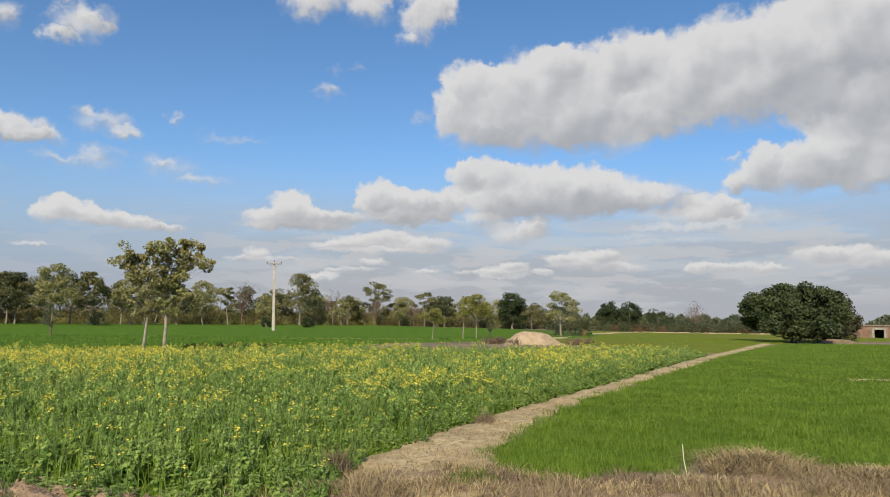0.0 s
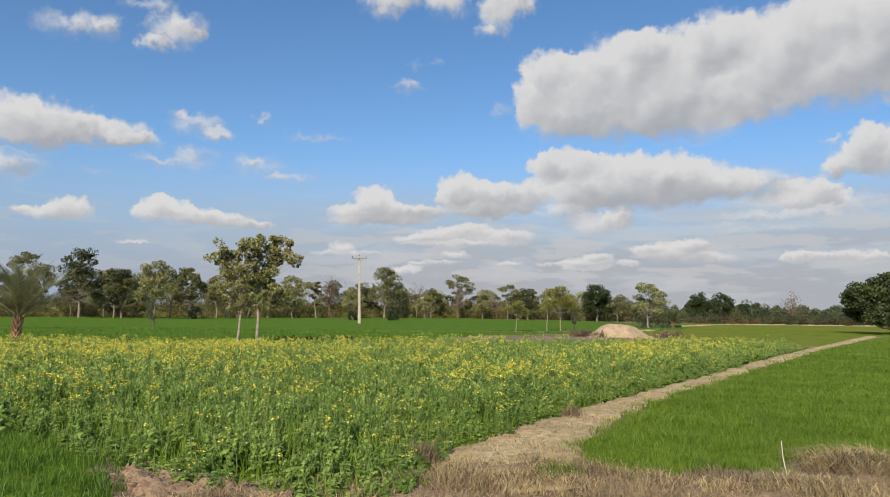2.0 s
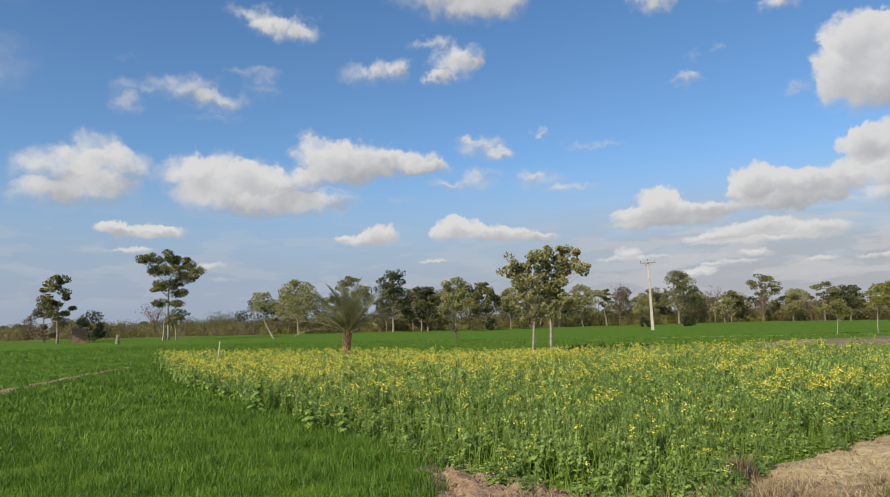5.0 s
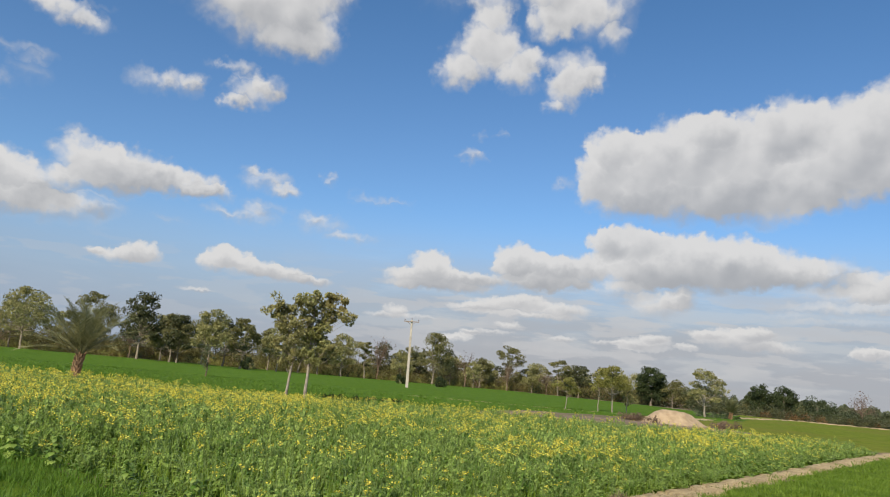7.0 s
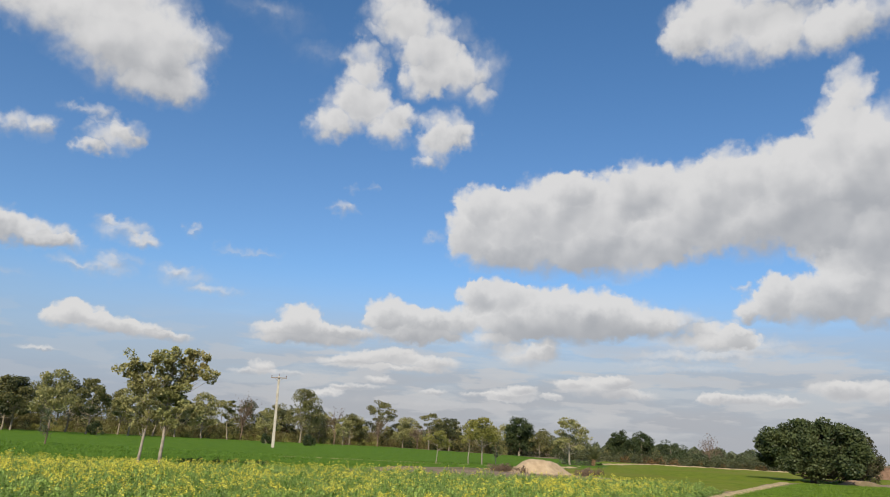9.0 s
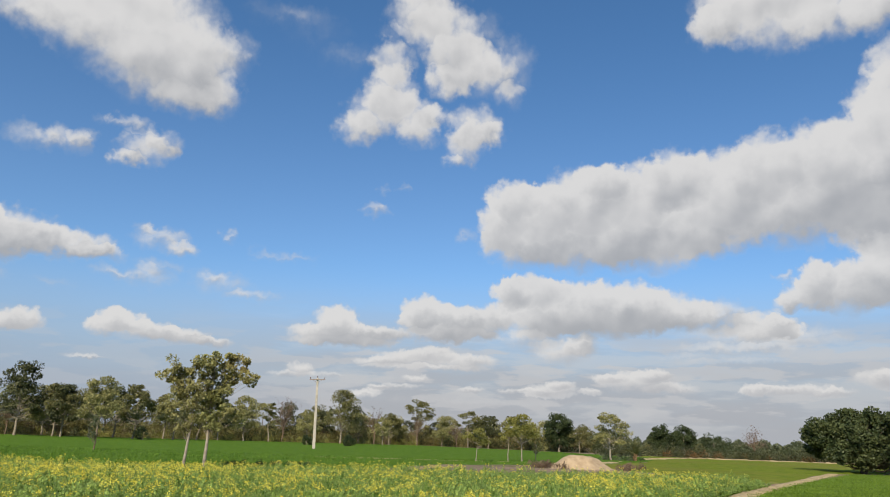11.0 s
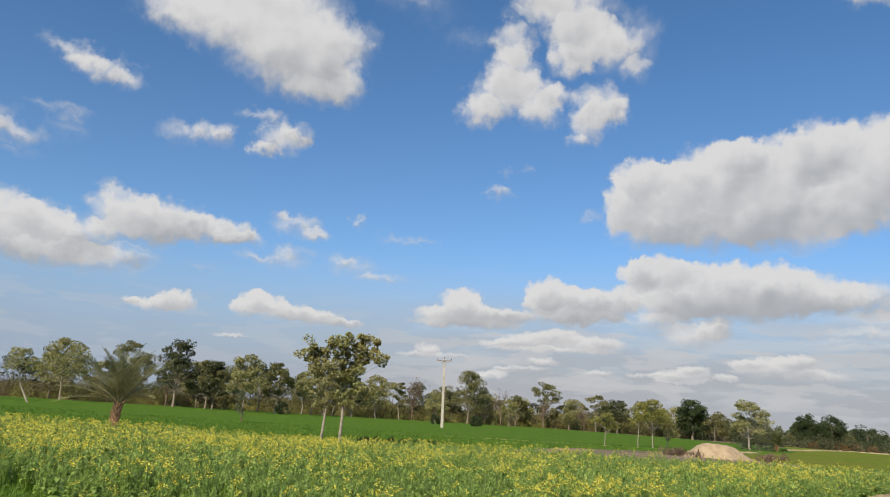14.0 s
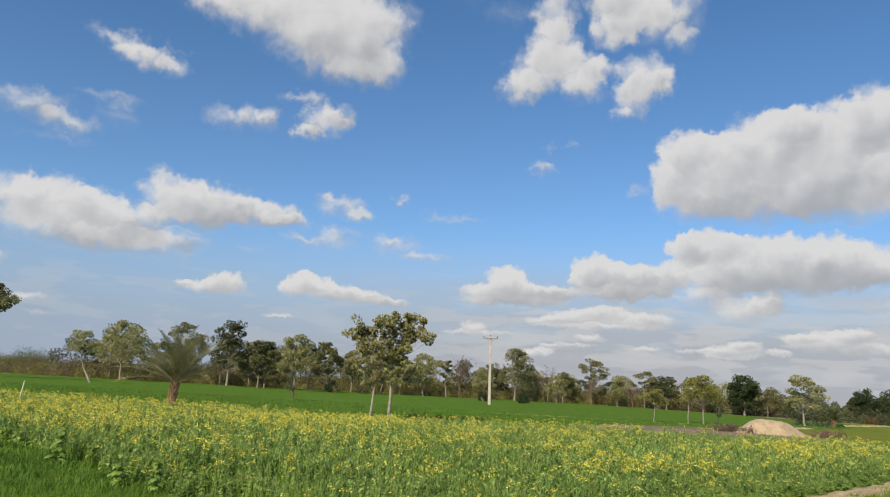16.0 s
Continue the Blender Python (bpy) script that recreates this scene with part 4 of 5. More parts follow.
def tree(name, label, x, y, h, w, fol, bark=M_BARK, seed=0, clear=0.3, clumps=26, per=60, leaf=0.16, flat=0.6, lean=0.0, stems=1, trunk=0.022, round_=False, gaps=1.0, at_z=0.0, clump=0.0, fan=False, lobes=(), depth=0.6):
    """A tree: tapered trunk and limbs, and a crown of leaf clumps with gaps. clear: bare height as a share of the whole.
    lobes: leafy masses of the crown, each its offset from the trunk, height and radius."""
    g = np.random.default_rng(seed)
    base = tagged(new(name), label, "tree")
    base.location = (x, y, at_z)
    base.rotation_euler.z = math.atan2(-x, y) if lobes else 0.0
    wood, crown = Shape(), Shape()
    leaf, per = leaf * 0.74, per * 1.75
    cz0, cz1 = h * clear, h
    pts = []
    for k in range(clumps):
        u = (k + g.uniform(0, 1)) / clumps
        z = cz0 + (cz1 - cz0) * (0.08 + 0.86 * u)
        prof = math.sin(math.pi * (0.12 + 0.80 * u) ** (0.8 if round_ else 0.65)) ** 0.7
        if fan:
            prof = (0.3 + 0.7 * u ** 0.8) * (1.0 if u < 0.85 else 0.8)
        rr = w / 2 * prof * g.uniform(0.25, 0.98) ** 0.6
        a = g.uniform(0, 6.28)
        pts.append((rr * math.cos(a), rr * math.sin(a), z))
    for dx, z, r in lobes:
        dy = g.normal() * depth
        for _ in range(max(6, int(clumps * r))):
            d = g.normal(size=3)
            d *= r * g.uniform(0.3, 1.0) ** 0.5 / np.linalg.norm(d)
            pts.append((dx + d[0], dy + d[1], z + d[2] * 0.75))
    if lobes:
        pts = pts[clumps:]
        pts = [pts[k] for k in g.permutation(len(pts))]
    top = h * (0.62 if not round_ else 0.7)
    for s in range(stems):
        a0 = g.uniform(0, 6.28)
        o = np.array([math.cos(a0), math.sin(a0), 0]) * (0.0 if stems == 1 else h * 0.03 * (0.6 + s))
        r0 = h * trunk * (1.0 if s == 0 else 0.7)
        zz = np.linspace(0, top if s == 0 else top * g.uniform(0.3, 0.55), 7)
        sway = lean * h * (1 - (zz / top)) ** 2
        bend_ = np.cumsum(g.normal(size=(7, 2)) * h * (0.003 if lobes else 0.008), 0)
        path = np.stack([o[0] * (1 - zz / top) - sway * (s == 0) + bend_[:, 0] * (zz > 0), o[1] + bend_[:, 1], zz - 0.05], 1)
        wood.tube(path, r0 * np.array([1.35, 1.0, 0.9, 0.8, 0.66, 0.5, 0.3]), 8)
        if s == 0:
            spine = path
    for p in pts[:max(8, clumps // 2, 3 * len(lobes))]:
        p = np.array(p)
        zs = max(h * clear * 0.75, p[2] - 0.35 * w * g.uniform(0.4, 1.0))
        i = np.clip(np.interp(zs, spine[:, 2], np.arange(7)), 0, 6)
        q = np.array([np.interp(i, np.arange(7), spine[:, c]) for c in range(3)])
        mid = q + (p - q) * 0.5 + np.array([0, 0, -0.06 * w])
        wood.tube([q, mid, p], np.array([0.42, 0.28, 0.1]) * h * trunk * (0.5 if lobes else 1.0), 5)
    rc = w / 2 * (clump or (0.36 if clumps > 20 else 0.44))
    for p in pts:
        n = int(per * g.uniform(0.6, 1.4) * gaps)
        d = g.normal(size=(n, 3))
        d /= np.linalg.norm(d, axis=1, keepdims=True)
        r = rc * g.uniform(0.55, 1.15) * g.uniform(0.25, 1.0, (n, 1)) ** 0.5
        crown.leaves(np.array(p) + d * r * [1, 1, flat], leaf, g, 0)
    put("trunk", wood.mesh("trunk", [bark], True), base)
    put("crown", crown.mesh("crown", [fol]), base)
    return base


def bare_tree(name, label, x, y, h, w, seed, fol=F_BROWN, per=420):
    """A leafless tree: forking limbs and a haze of twigs."""
    g = np.random.default_rng(seed)
    base = tagged(new(name), label, "tree")
    base.location = (x, y, 0)
    wood, haze = Shape(), Shape()
    wood.tube([(0, 0, -0.05), (0.02 * h, 0, h * 0.25), (0, 0.01 * h, h * 0.5)], [h * 0.02, h * 0.016, h * 0.012], 7)
    tips = []
    for k in range(16):
        a, r = g.uniform(0, 6.28), w / 2 * g.uniform(0.3, 1.0)
        z = h * g.uniform(0.5, 1.0)
        q = np.array([0, 0, h * g.uniform(0.2, 0.5)])
        p = np.array([r * math.cos(a) * math.sin(math.pi * min(0.95, z / h * 0.9)), r * math.sin(a), z])
        wood.tube([q, q + (p - q) * 0.5 + [0, 0, 0.03 * h], p], [h * 0.009, h * 0.006, h * 0.002], 4)
        for _ in range(6):
            e = p + g.normal(size=3) * w * 0.12
            wood.tube([q + (p - q) * g.uniform(0.5, 0.95), e], [h * 0.003, h * 0.001], 3)
            tips.append(e)
    c = np.array(tips)[g.integers(0, len(tips), per)] + g.normal(size=(per, 3)) * w * 0.07
    haze.leaves(c, 0.10, g, 0, 0.0, 3.2)
    put("trunk", wood.mesh("trunk", [M_TWIG], True), base)
    put("bare_crown", haze.mesh("bare_crown", [fol]), base, kind="stuff")


# two young trees at the mustard's far edge
tree("young_tree", "slender young tree with a patchy olive crown beside the mustard", -5.75, 35.2, 4.9, 2.5, F_OLIVE, M_PALE, 1, 0.3, 15, 42, 0.105, 0.7, 0.02, trunk=0.013, clump=0.24, depth=0.4,
     lobes=[(-0.9, 4.6, 0.45), (-1.2, 4.0, 0.4), (-0.35, 4.1, 0.55), (-0.2, 3.4, 0.55), (-0.6, 3.3, 0.45), (0.2, 3.0, 0.45), (0.0, 2.4, 0.4), (-0.2, 1.8, 0.3), (0.3, 4.5, 0.45), (-0.75, 4.0, 0.5), (0.3, 3.7, 0.5), (-0.6, 2.6, 0.4)])
tree("young_tree", "slender young tree with a clumped green-olive crown and pale trunk", -4.95, 35.5, 5.5, 2.8, F_LIME, M_PALE, 2, 0.3, 16, 42, 0.11, 0.7, 0.0, trunk=0.014, clump=0.22, depth=0.4,
     lobes=[(-0.43, 4.95, 0.6), (0.95, 4.85, 0.65), (1.6, 4.1, 0.4), (0.35, 4.4, 0.6), (0.0, 3.6, 0.5), (0.4, 3.0, 0.45), (-0.2, 2.4, 0.4), (1.1, 2.3, 0.45), (0.6, 2.6, 0.4), (0.3, 4.9, 0.55), (1.0, 4.2, 0.5), (-0.3, 4.2, 0.55), (0.5, 3.6, 0.5), (-0.2, 3.0, 0.45), (0.2, 2.0, 0.35)])
tree("sapling", "thin grey-green sapling in the wheat", -16.0, 57.8, 2.6, 1.4, F_GREY, M_TWIG, 3, 0.2, 14, 60, 0.07, 0.7, gaps=0.7)

def dense(h, w):
    """Leafy masses of a close round head that reaches nearly to the ground."""
    return [(0.0, h * 0.74, w * 0.3), (-w * 0.22, h * 0.6, w * 0.28), (w * 0.22, h * 0.6, w * 0.28), (0.0, h * 0.5, w * 0.34), (-w * 0.26, h * 0.38, w * 0.24), (w * 0.26, h * 0.38, w * 0.24), (0.0, h * 0.26, w * 0.3)]


ROW = [
    # x, y, height, width, leaves, bare share, clumps, flatness
    (-40.7, 123.5, 8.4, 6.6, F_GREEN, 0.28, 20, 0.55), (-32.1, 115.6, 9.0, 6.2, F_OLIVE, 0.3, 22, 0.6),
    (-29.0, 124.5, 8.7, 6.6, F_GREEN, 0.34, 20, 0.5), (-26.8, 137.1, 8.0, 5.0, F_GREEN, 0.35, 16, 0.5),
    (-14.0, 149.3, 8.8, 7.0, F_OLIVE, 0.25, 24, 0.55), (-9.2, 149.7, 7.8, 2.8, F_GREEN, 0.4, 10, 0.6),
    (-1.9, 150.0, 6.4, 4.2, F_OLIVE, 0.3, 14, 0.6), (5.2, 159.9, 11.5, 8.2, F_GREEN, 0.3, 30, 0.55),
    (25.1, 183.3, 11.2, 8.0, F_GREEN, 0.5, 18, 0.45), (19.3, 179.0, 6.6, 5.2, F_OLIVE, 0.25, 14, 0.6),
    (29.7, 172.5, 6.4, 5.0, F_OLIVE, 0.3, 14, 0.6), (33.6, 161.2, 8.0, 5.5, F_GREEN, 0.45, 14, 0.45),
    (38.0, 160.0, 6.6, 5.0, F_SHADE, 0.3, 14, 0.55), (52.2, 140.6, 4.9, 4.2, F_GREEN, 0.2, 14, 0.6),
    (-63.3, 119.2, 10.2, 9.0, F_OLIVE, 0.38, 28, 0.5), (-56.8, 128.0, 11.2, 7.2, F_GREEN, 0.6, 14, 0.4),
    (-45.5, 121.8, 11.4, 7.0, F_SHADE, 0.25, 30, 0.7), (-39.5, 123.5, 8.2, 6.0, F_SHADE, 0.25, 22, 0.6),
    (-36.5, 128.0, 7.4, 4.6, F_OLIVE, 0.3, 14, 0.5), (-21.5, 140.0, 7.6, 5.0, F_GREEN, 0.35, 14, 0.5),
    (-77.7, 77.9, 9.6, 5.0, F_GREEN, 0.3, 18, 0.6), (43.5, 152.0, 6.0, 5.0, F_SHADE, 0.25, 14, 0.6),
    (58.0, 140.0, 4.6, 4.6, F_SHADE, 0.2, 14, 0.6), (13.5, 150.0, 5.6, 3.6, F_OLIVE, 0.3, 12, 0.6),
    (-46.5, 136.0, 8.6, 7.0, F_OLIVE, 0.3, 18, 0.5), (-34.5, 134.0, 8.6, 7.2, F_SHADE, 0.3, 20, 0.5), (-24.0, 131.0, 7.8, 6.4, F_OLIVE, 0.3, 18, 0.5),
    (-18.5, 146.0, 8.4, 6.0, F_SHADE, 0.3, 16, 0.5), (-52.0, 139.0, 9.0, 7.5, F_GREEN, 0.3, 20, 0.5), (0.8, 171.0, 7.0, 6.0, F_SHADE, 0.3, 16, 0.5),
    (17.0, 174.0, 7.4, 6.0, F_GREEN, 0.3, 16, 0.5), (40.5, 170.0, 7.6, 7.0, F_SHADE, 0.25, 18, 0.5), (47.0, 162.0, 6.4, 7.0, F_OLIVE, 0.25, 16, 0.5),
    (-70.0, 128.0, 8.2, 7.5, F_OLIVE, 0.3, 18, 0.5), (56.5, 150.0, 5.6, 6.0, F_GREEN, 0.2, 16, 0.6), (9.5, 168.0, 6.6, 5.4, F_OLIVE, 0.3, 14, 0.5),
]
for i, (x, y, h, w, fol, clear, cl, fl) in enumerate(ROW):
    word = {F_OLIVE: "olive-leaved", F_GREEN: "green", F_DARK: "dark green", F_SHADE: "dark olive"}[fol]
    tree("field_tree", word + " tree with an uneven crown in the tree row", x, y, h, w, fol, M_BARK, 200 + i, clear, int(cl * 1.35), 85, 0.25 if h > 6 else 0.2, fl, trunk=0.017)
for i, (x, y, h, w) in enumerate([(-7.1, 159.8, 9.0, 5.2), (12.8, 164.5, 7.5, 4.6), (23.1, 168.4, 5.6, 4.6), (30.2, 157.1, 4.4, 3.6), (81.3, 126.1, 4.9, 4.6), (-50.0, 130.0, 6.0, 4.5), (-97.0, 122.0, 6.5, 7.0)]):
    bare_tree("bare_tree", "bare reddish-brown leafless tree in the tree row", x, y, h, w, 300 + i, F_BROWN, 520)
tree("tall_tree", "tall open tree with layered foliage and several pale stems", -65.2, 84.8, 12.6, 6.0, F_GREEN, M_PALE, 20, 0.3, 9, 60, 0.2, 0.55, 0.0, 4, 0.013, clump=0.3, depth=1.4,
     lobes=[(-3.3, 11.4, 0.9), (-2.0, 11.9, 0.99), (-0.3, 12.0, 0.99), (1.3, 11.4, 0.99), (2.6, 11.1, 0.9), (3.3, 9.4, 0.9), (2.3, 8.9, 0.99), (1.0, 9.7, 1.1), (-0.7, 10.1, 1.1), (-2.0, 9.8, 0.9), (-1.6, 7.5, 0.81), (-0.7, 7.6, 0.81), (1.3, 6.6, 0.9), (0.7, 7.9, 0.9), (-1.1, 5.2, 0.63), (1.0, 5.2, 0.54), (1.3, 3.6, 0.9), (0.7, 2.9, 0.81)])
tree("leaning_tree", "flat-topped olive tree on a curved pale leaning trunk", -48.9, 82.6, 6.2, 4.2, F_OLIVE, M_PALE, 21, 0.55, 16, 70, 0.17, 0.4, -0.24, trunk=0.018)
tree("young_tree", "small yellow-green young tree on a thin pale stem", 12.9, 58.6, 2.6, 2.3, F_YELLOW, M_PALE, 22, 0.5, 14, 80, 0.09, 0.45, trunk=0.014)
tree("young_tree", "yellow-green umbrella-shaped young tree on a pale stem", 17.6, 61.5, 3.95, 3.6, F_YELLOW, M_PALE, 23, 0.5, 26, 90, 0.11, 0.45, trunk=0.016)
tree("young_tree", "thin yellow-green young tree on a pale stem", 16.7, 62.6, 2.9, 1.6, F_YELLOW, M_PALE, 24, 0.6, 8, 50, 0.10, 0.45, trunk=0.018)
tree("young_tree", "small leafy young tree beside the bank", 19.4, 63.1, 2.5, 1.6, F_OLIVE, M_PALE, 25, 0.25, 12, 60, 0.09, 0.6, trunk=0.018)
tree("round_tree", "dense dark round-headed tree behind the field", 48.4, 142.0, 8.0, 6.0, F_DARK, M_BARK, 26, 0.15, 9, 85, 0.22, 0.85, clump=0.3, lobes=dense(8.0, 6.0))
tree("olive_tree", "olive tree with a patchy crown beside the sand heap", 32.4, 77.4, 5.2, 4.4, F_OLIVE, M_PALE, 27, 0.3, 26, 80, 0.15, 0.5, trunk=0.02)
tree("round_tree", "dense dark round-headed tree by the far hedge", 66.6, 134.3, 6.2, 4.9, F_DARK, M_BARK, 28, 0.12, 9, 85, 0.2, 0.9, clump=0.3, lobes=dense(6.2, 4.9))
tree("round_tree", "dense dark round-headed tree by the far hedge", 70.6, 132.8, 6.2, 4.9, F_DARK, M_BARK, 29, 0.12, 9, 85, 0.2, 0.9, clump=0.3, lobes=dense(6.2, 4.9))
tree("low_tree", "low dark spreading tree by the far hedge", 85.3, 147.0, 4.2, 7.6, F_DARK, M_BARK, 30, 0.1, 22, 80, 0.24, 0.7, round_=True)
tree("broad_tree", "broad dense dark green tree at the path's end", 47.0, 57.0, 5.3, 7.4, F_BROAD, M_DARKBARK, 36, 0.10, 16, 110, 0.19, 0.8, trunk=0.045, clump=0.2, depth=1.3,
     lobes=[(-3.8, 3.0, 0.81), (-3.1, 3.8, 0.81), (-2.0, 4.1, 0.9), (-0.5, 4.6, 0.9), (0.9, 4.7, 0.9), (2.3, 4.4, 0.9), (3.3, 3.8, 0.9), (3.7, 2.7, 0.9), (-3.4, 2.0, 0.81), (-2.4, 2.7, 0.99), (-0.9, 3.4, 1.1), (0.9, 3.6, 1.1), (2.4, 3.0, 1.1), (-1.7, 1.6, 0.72), (3.2, 1.5, 0.9), (1.6, 1.7, 0.9), (-0.2, 2.1, 0.9), (-1.4, 2.4, 0.9), (0.5, 2.7, 0.99), (0.4, 1.3, 0.8), (-0.9, 1.5, 0.8), (1.4, 1.2, 0.8), (2.6, 1.4, 0.9), (-1.8, 1.5, 0.7)])
tree("creeper_mass", "dense tree overgrown by dull creeper", 52.2, 57.6, 4.9, 4.2, F_DULL, M_BARK, 32, 0.02, 70, 150, 0.14, 0.95, trunk=0.05, round_=True)
tree("dark_shrub", "dark leafy shrub at the field's far edge", -81.4, 88.1, 4.4, 4.6, F_DARK, M_BARK, 33, 0.05, 20, 80, 0.2, 0.8, round_=True)
tree("round_tree", "brown-leaved tree at the field's far edge", -86.0, 84.0, 7.0, 5.0, F_BROWN, M_BARK, 34, 0.1, 22, 80, 0.2, 0.8, round_=True)


for i, (x, y, h) in enumerate([(-26.2, 119.1, 1.9), (5.5, 121.9, 1.8), (5.4, 121.9, 1.6), (-1.4, 122.0, 1.5)]):
    tree("dark_shrub", "small dark leafy shrub in the wheat before the tree row", x, y, h, h * 1.25, F_DARK, M_BARK, 480 + i, 0.03, 16, 60, 0.14, 0.8, round_=True)


back_row = np.random.default_rng(44)
for i in range(36):
    x = -84 + 136 * (i + 0.6 * back_row.uniform()) / 36
    y = np.interp(x, [-80, -30, 0, 28, 52], [140, 154, 172, 192, 156]) + back_row.uniform(-4, 6)
    h = back_row.uniform(6.2, 9.4) * (1.0 if x < 10 else 0.85)
    fol = (F_SHADE, F_OLIVE, F_GREEN, F_OLIVE)[i % 4]
    word = {F_OLIVE: "olive-leaved", F_GREEN: "green", F_SHADE: "dark olive"}[fol]
    tree("field_tree", word + " tree standing behind the first tree row", x, y, h, back_row.uniform(6.0, 8.5), fol, M_BARK, 400 + i, 0.12, 24, 75, 0.26, 0.65, trunk=0.017)


def hut(x, y, turn, wide, deep, high, seed):
    """A small flat-roofed brick hut."""
    base = tagged(new("brick_hut"), "small brown brick hut far beyond the wheat", "hut")
    base.matrix_world = pose(x, y, 0, 0, 0, turn)
    for nm, cx, cy, sx, sy in (("wall", 0, 0, wide, 0.23), ("wall", 0, deep, wide, 0.23), ("wall", -wide / 2 + 0.115, deep / 2, 0.23, deep - 0.23), ("wall", wide / 2 - 0.115, deep / 2, 0.23, deep - 0.23)):
        bm = bmesh.new()
        box(bm, cx, cy, 0, sx, sy, high)
        part(nm, bm, M_BRICK, base)
    bm = bmesh.new()
    box(bm, 0, deep / 2, high, wide + 0.3, deep + 0.5, 0.14)
    part("roof", bm, M_MORTAR, base)


hut(-133.0, 187.0, 35, 5.0, 3.0, 2.6, 1)
hut(-75.7, 79.8, 43, 1.8, 2.2, 2.0, 2)


def scrub(name, label, path, depth, h0, h1, n, fol, leaf, seed):
    """A belt of bushes too thick to count."""
    g = np.random.default_rng(seed)
    s = Shape()
    p = np.array(path)
    seg = np.linalg.norm(np.diff(p, axis=0), axis=1)
    t = np.concatenate([[0], np.cumsum(seg)])
    for k in range(n):
        u = g.uniform(0, t[-1])
        x = np.interp(u, t, p[:, 0]) + g.normal() * depth * 0.3
        y = np.interp(u, t, p[:, 1]) + g.normal() * depth
        h = h0 + (h1 - h0) * g.uniform(0, 1) ** 1.6 * (0.6 + 0.4 * math.sin(u * 0.19 + seed) * math.sin(u * 0.071))
        r = h * g.uniform(0.45, 0.8)
        m = int(240 * (0.35 + 0.2 * min(r, 5.0) ** 2))
        d = g.normal(size=(m, 3))
        d /= np.linalg.norm(d, axis=1, keepdims=True)
        d[:, 2] = np.abs(d[:, 2])
        s.leaves(np.array([x, y, 0.0]) + d * [r, r, h] * g.uniform(0.35, 1.0, (m, 1)) ** 0.5, leaf * 0.7, g)
    put(name, s.mesh(name, [fol]), label=label, category="scrub", kind="stuff")


BELT = [(-150, 110), (-95, 135), (-60, 142), (-30, 158), (0, 172), (28, 196), (52, 152), (75, 140), (100, 128), (130, 100)]
scrub("scrub_belt", "dense olive and brown scrub under the tree row", BELT[:7], 6, 2.4, 5.6, 480, F_BUSH, 0.22, 1)
scrub("scrub_belt", "yellowish bushes under the tree row", BELT[:6], 5, 1.6, 4.6, 230, F_OLIVE, 0.19, 2)
scrub("scrub_belt", "low yellow-green bushes in front of the tree row", [(-92, 122), (-60, 131), (-30, 146), (0, 160), (26, 180)], 3, 0.9, 2.4, 150, F_YELLOW, 0.17, 17)
scrub("scrub_belt", "dark green bushes under the tree row", BELT[1:], 5, 1.6, 4.8, 330, F_DARK, 0.20, 3)
scrub("scrub_belt", "olive and rust thicket filling the tree row", BELT[1:8], 4, 2.6, 5.4, 260, F_BUSH, 0.2, 21)
scrub("scrub_belt", "brown leafless brush under the tree row", BELT[:7], 5, 2.2, 6.0, 120, F_BROWN, 0.19, 4)
scrub("scrub_belt", "tall olive and grey bushes beyond the far wheat", [(-170, 110), (-120, 142), (-92, 142), (-72, 132)], 5, 1.8, 4.4, 260, F_BUSH, 0.17, 14)
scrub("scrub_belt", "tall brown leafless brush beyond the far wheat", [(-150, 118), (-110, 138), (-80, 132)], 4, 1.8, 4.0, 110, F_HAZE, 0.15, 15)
scrub("scrub_belt", "grey-green poplar thicket beyond the far wheat", [(-120, 148), (-84, 148)], 3, 3.6, 6.0, 60, F_GREY, 0.17, 16)
scrub("far_woods", "far grey-green woods beyond the fields", [(-330, 260), (-180, 330), (0, 380), (170, 330), (330, 240)], 14, 4.0, 8.5, 330, F_GREY, 0.9, 5)
scrub("hedge", "mixed rusty and green hedge along the far bank", [(55, 118), (78, 112), (100, 98), (125, 88)], 2.2, 0.8, 1.8, 55, F_RUST, 0.20, 6)
scrub("hedge", "dark green hedge along the far bank", [(50, 122), (78, 114), (102, 100), (125, 90)], 2.2, 1.3, 3.0, 300, F_SHADE, 0.20, 7)
scrub("brush_heap", "withered brown brush round the sand heap", [(15.2, 50.4), (17.0, 48.4)], 0.5, 0.3, 0.8, 30, F_BROWN, 0.07, 8)
scrub("brush_heap", "withered brown brush beside the sand heap", [(20.6, 48.0), (23.0, 49.8)], 0.5, 0.3, 0.8, 30, F_BROWN, 0.07, 9)
# dark leaves added to imitate the young trees' shadow on the wheat
scrub("leaf_clump", "low dark green leaves standing in for the shadow of the young trees", [(-4.4, 38.0), (-0.2, 40.0)], 0.4, 0.25, 0.5, 20, F_DARK, 0.06, 10)
scrub("leaf_clump", "grey-green shrubs beside the olive tree", [(31.5, 78.0), (36.5, 79.0)], 0.9, 0.7, 1.8, 16, F_GREY, 0.12, 11)


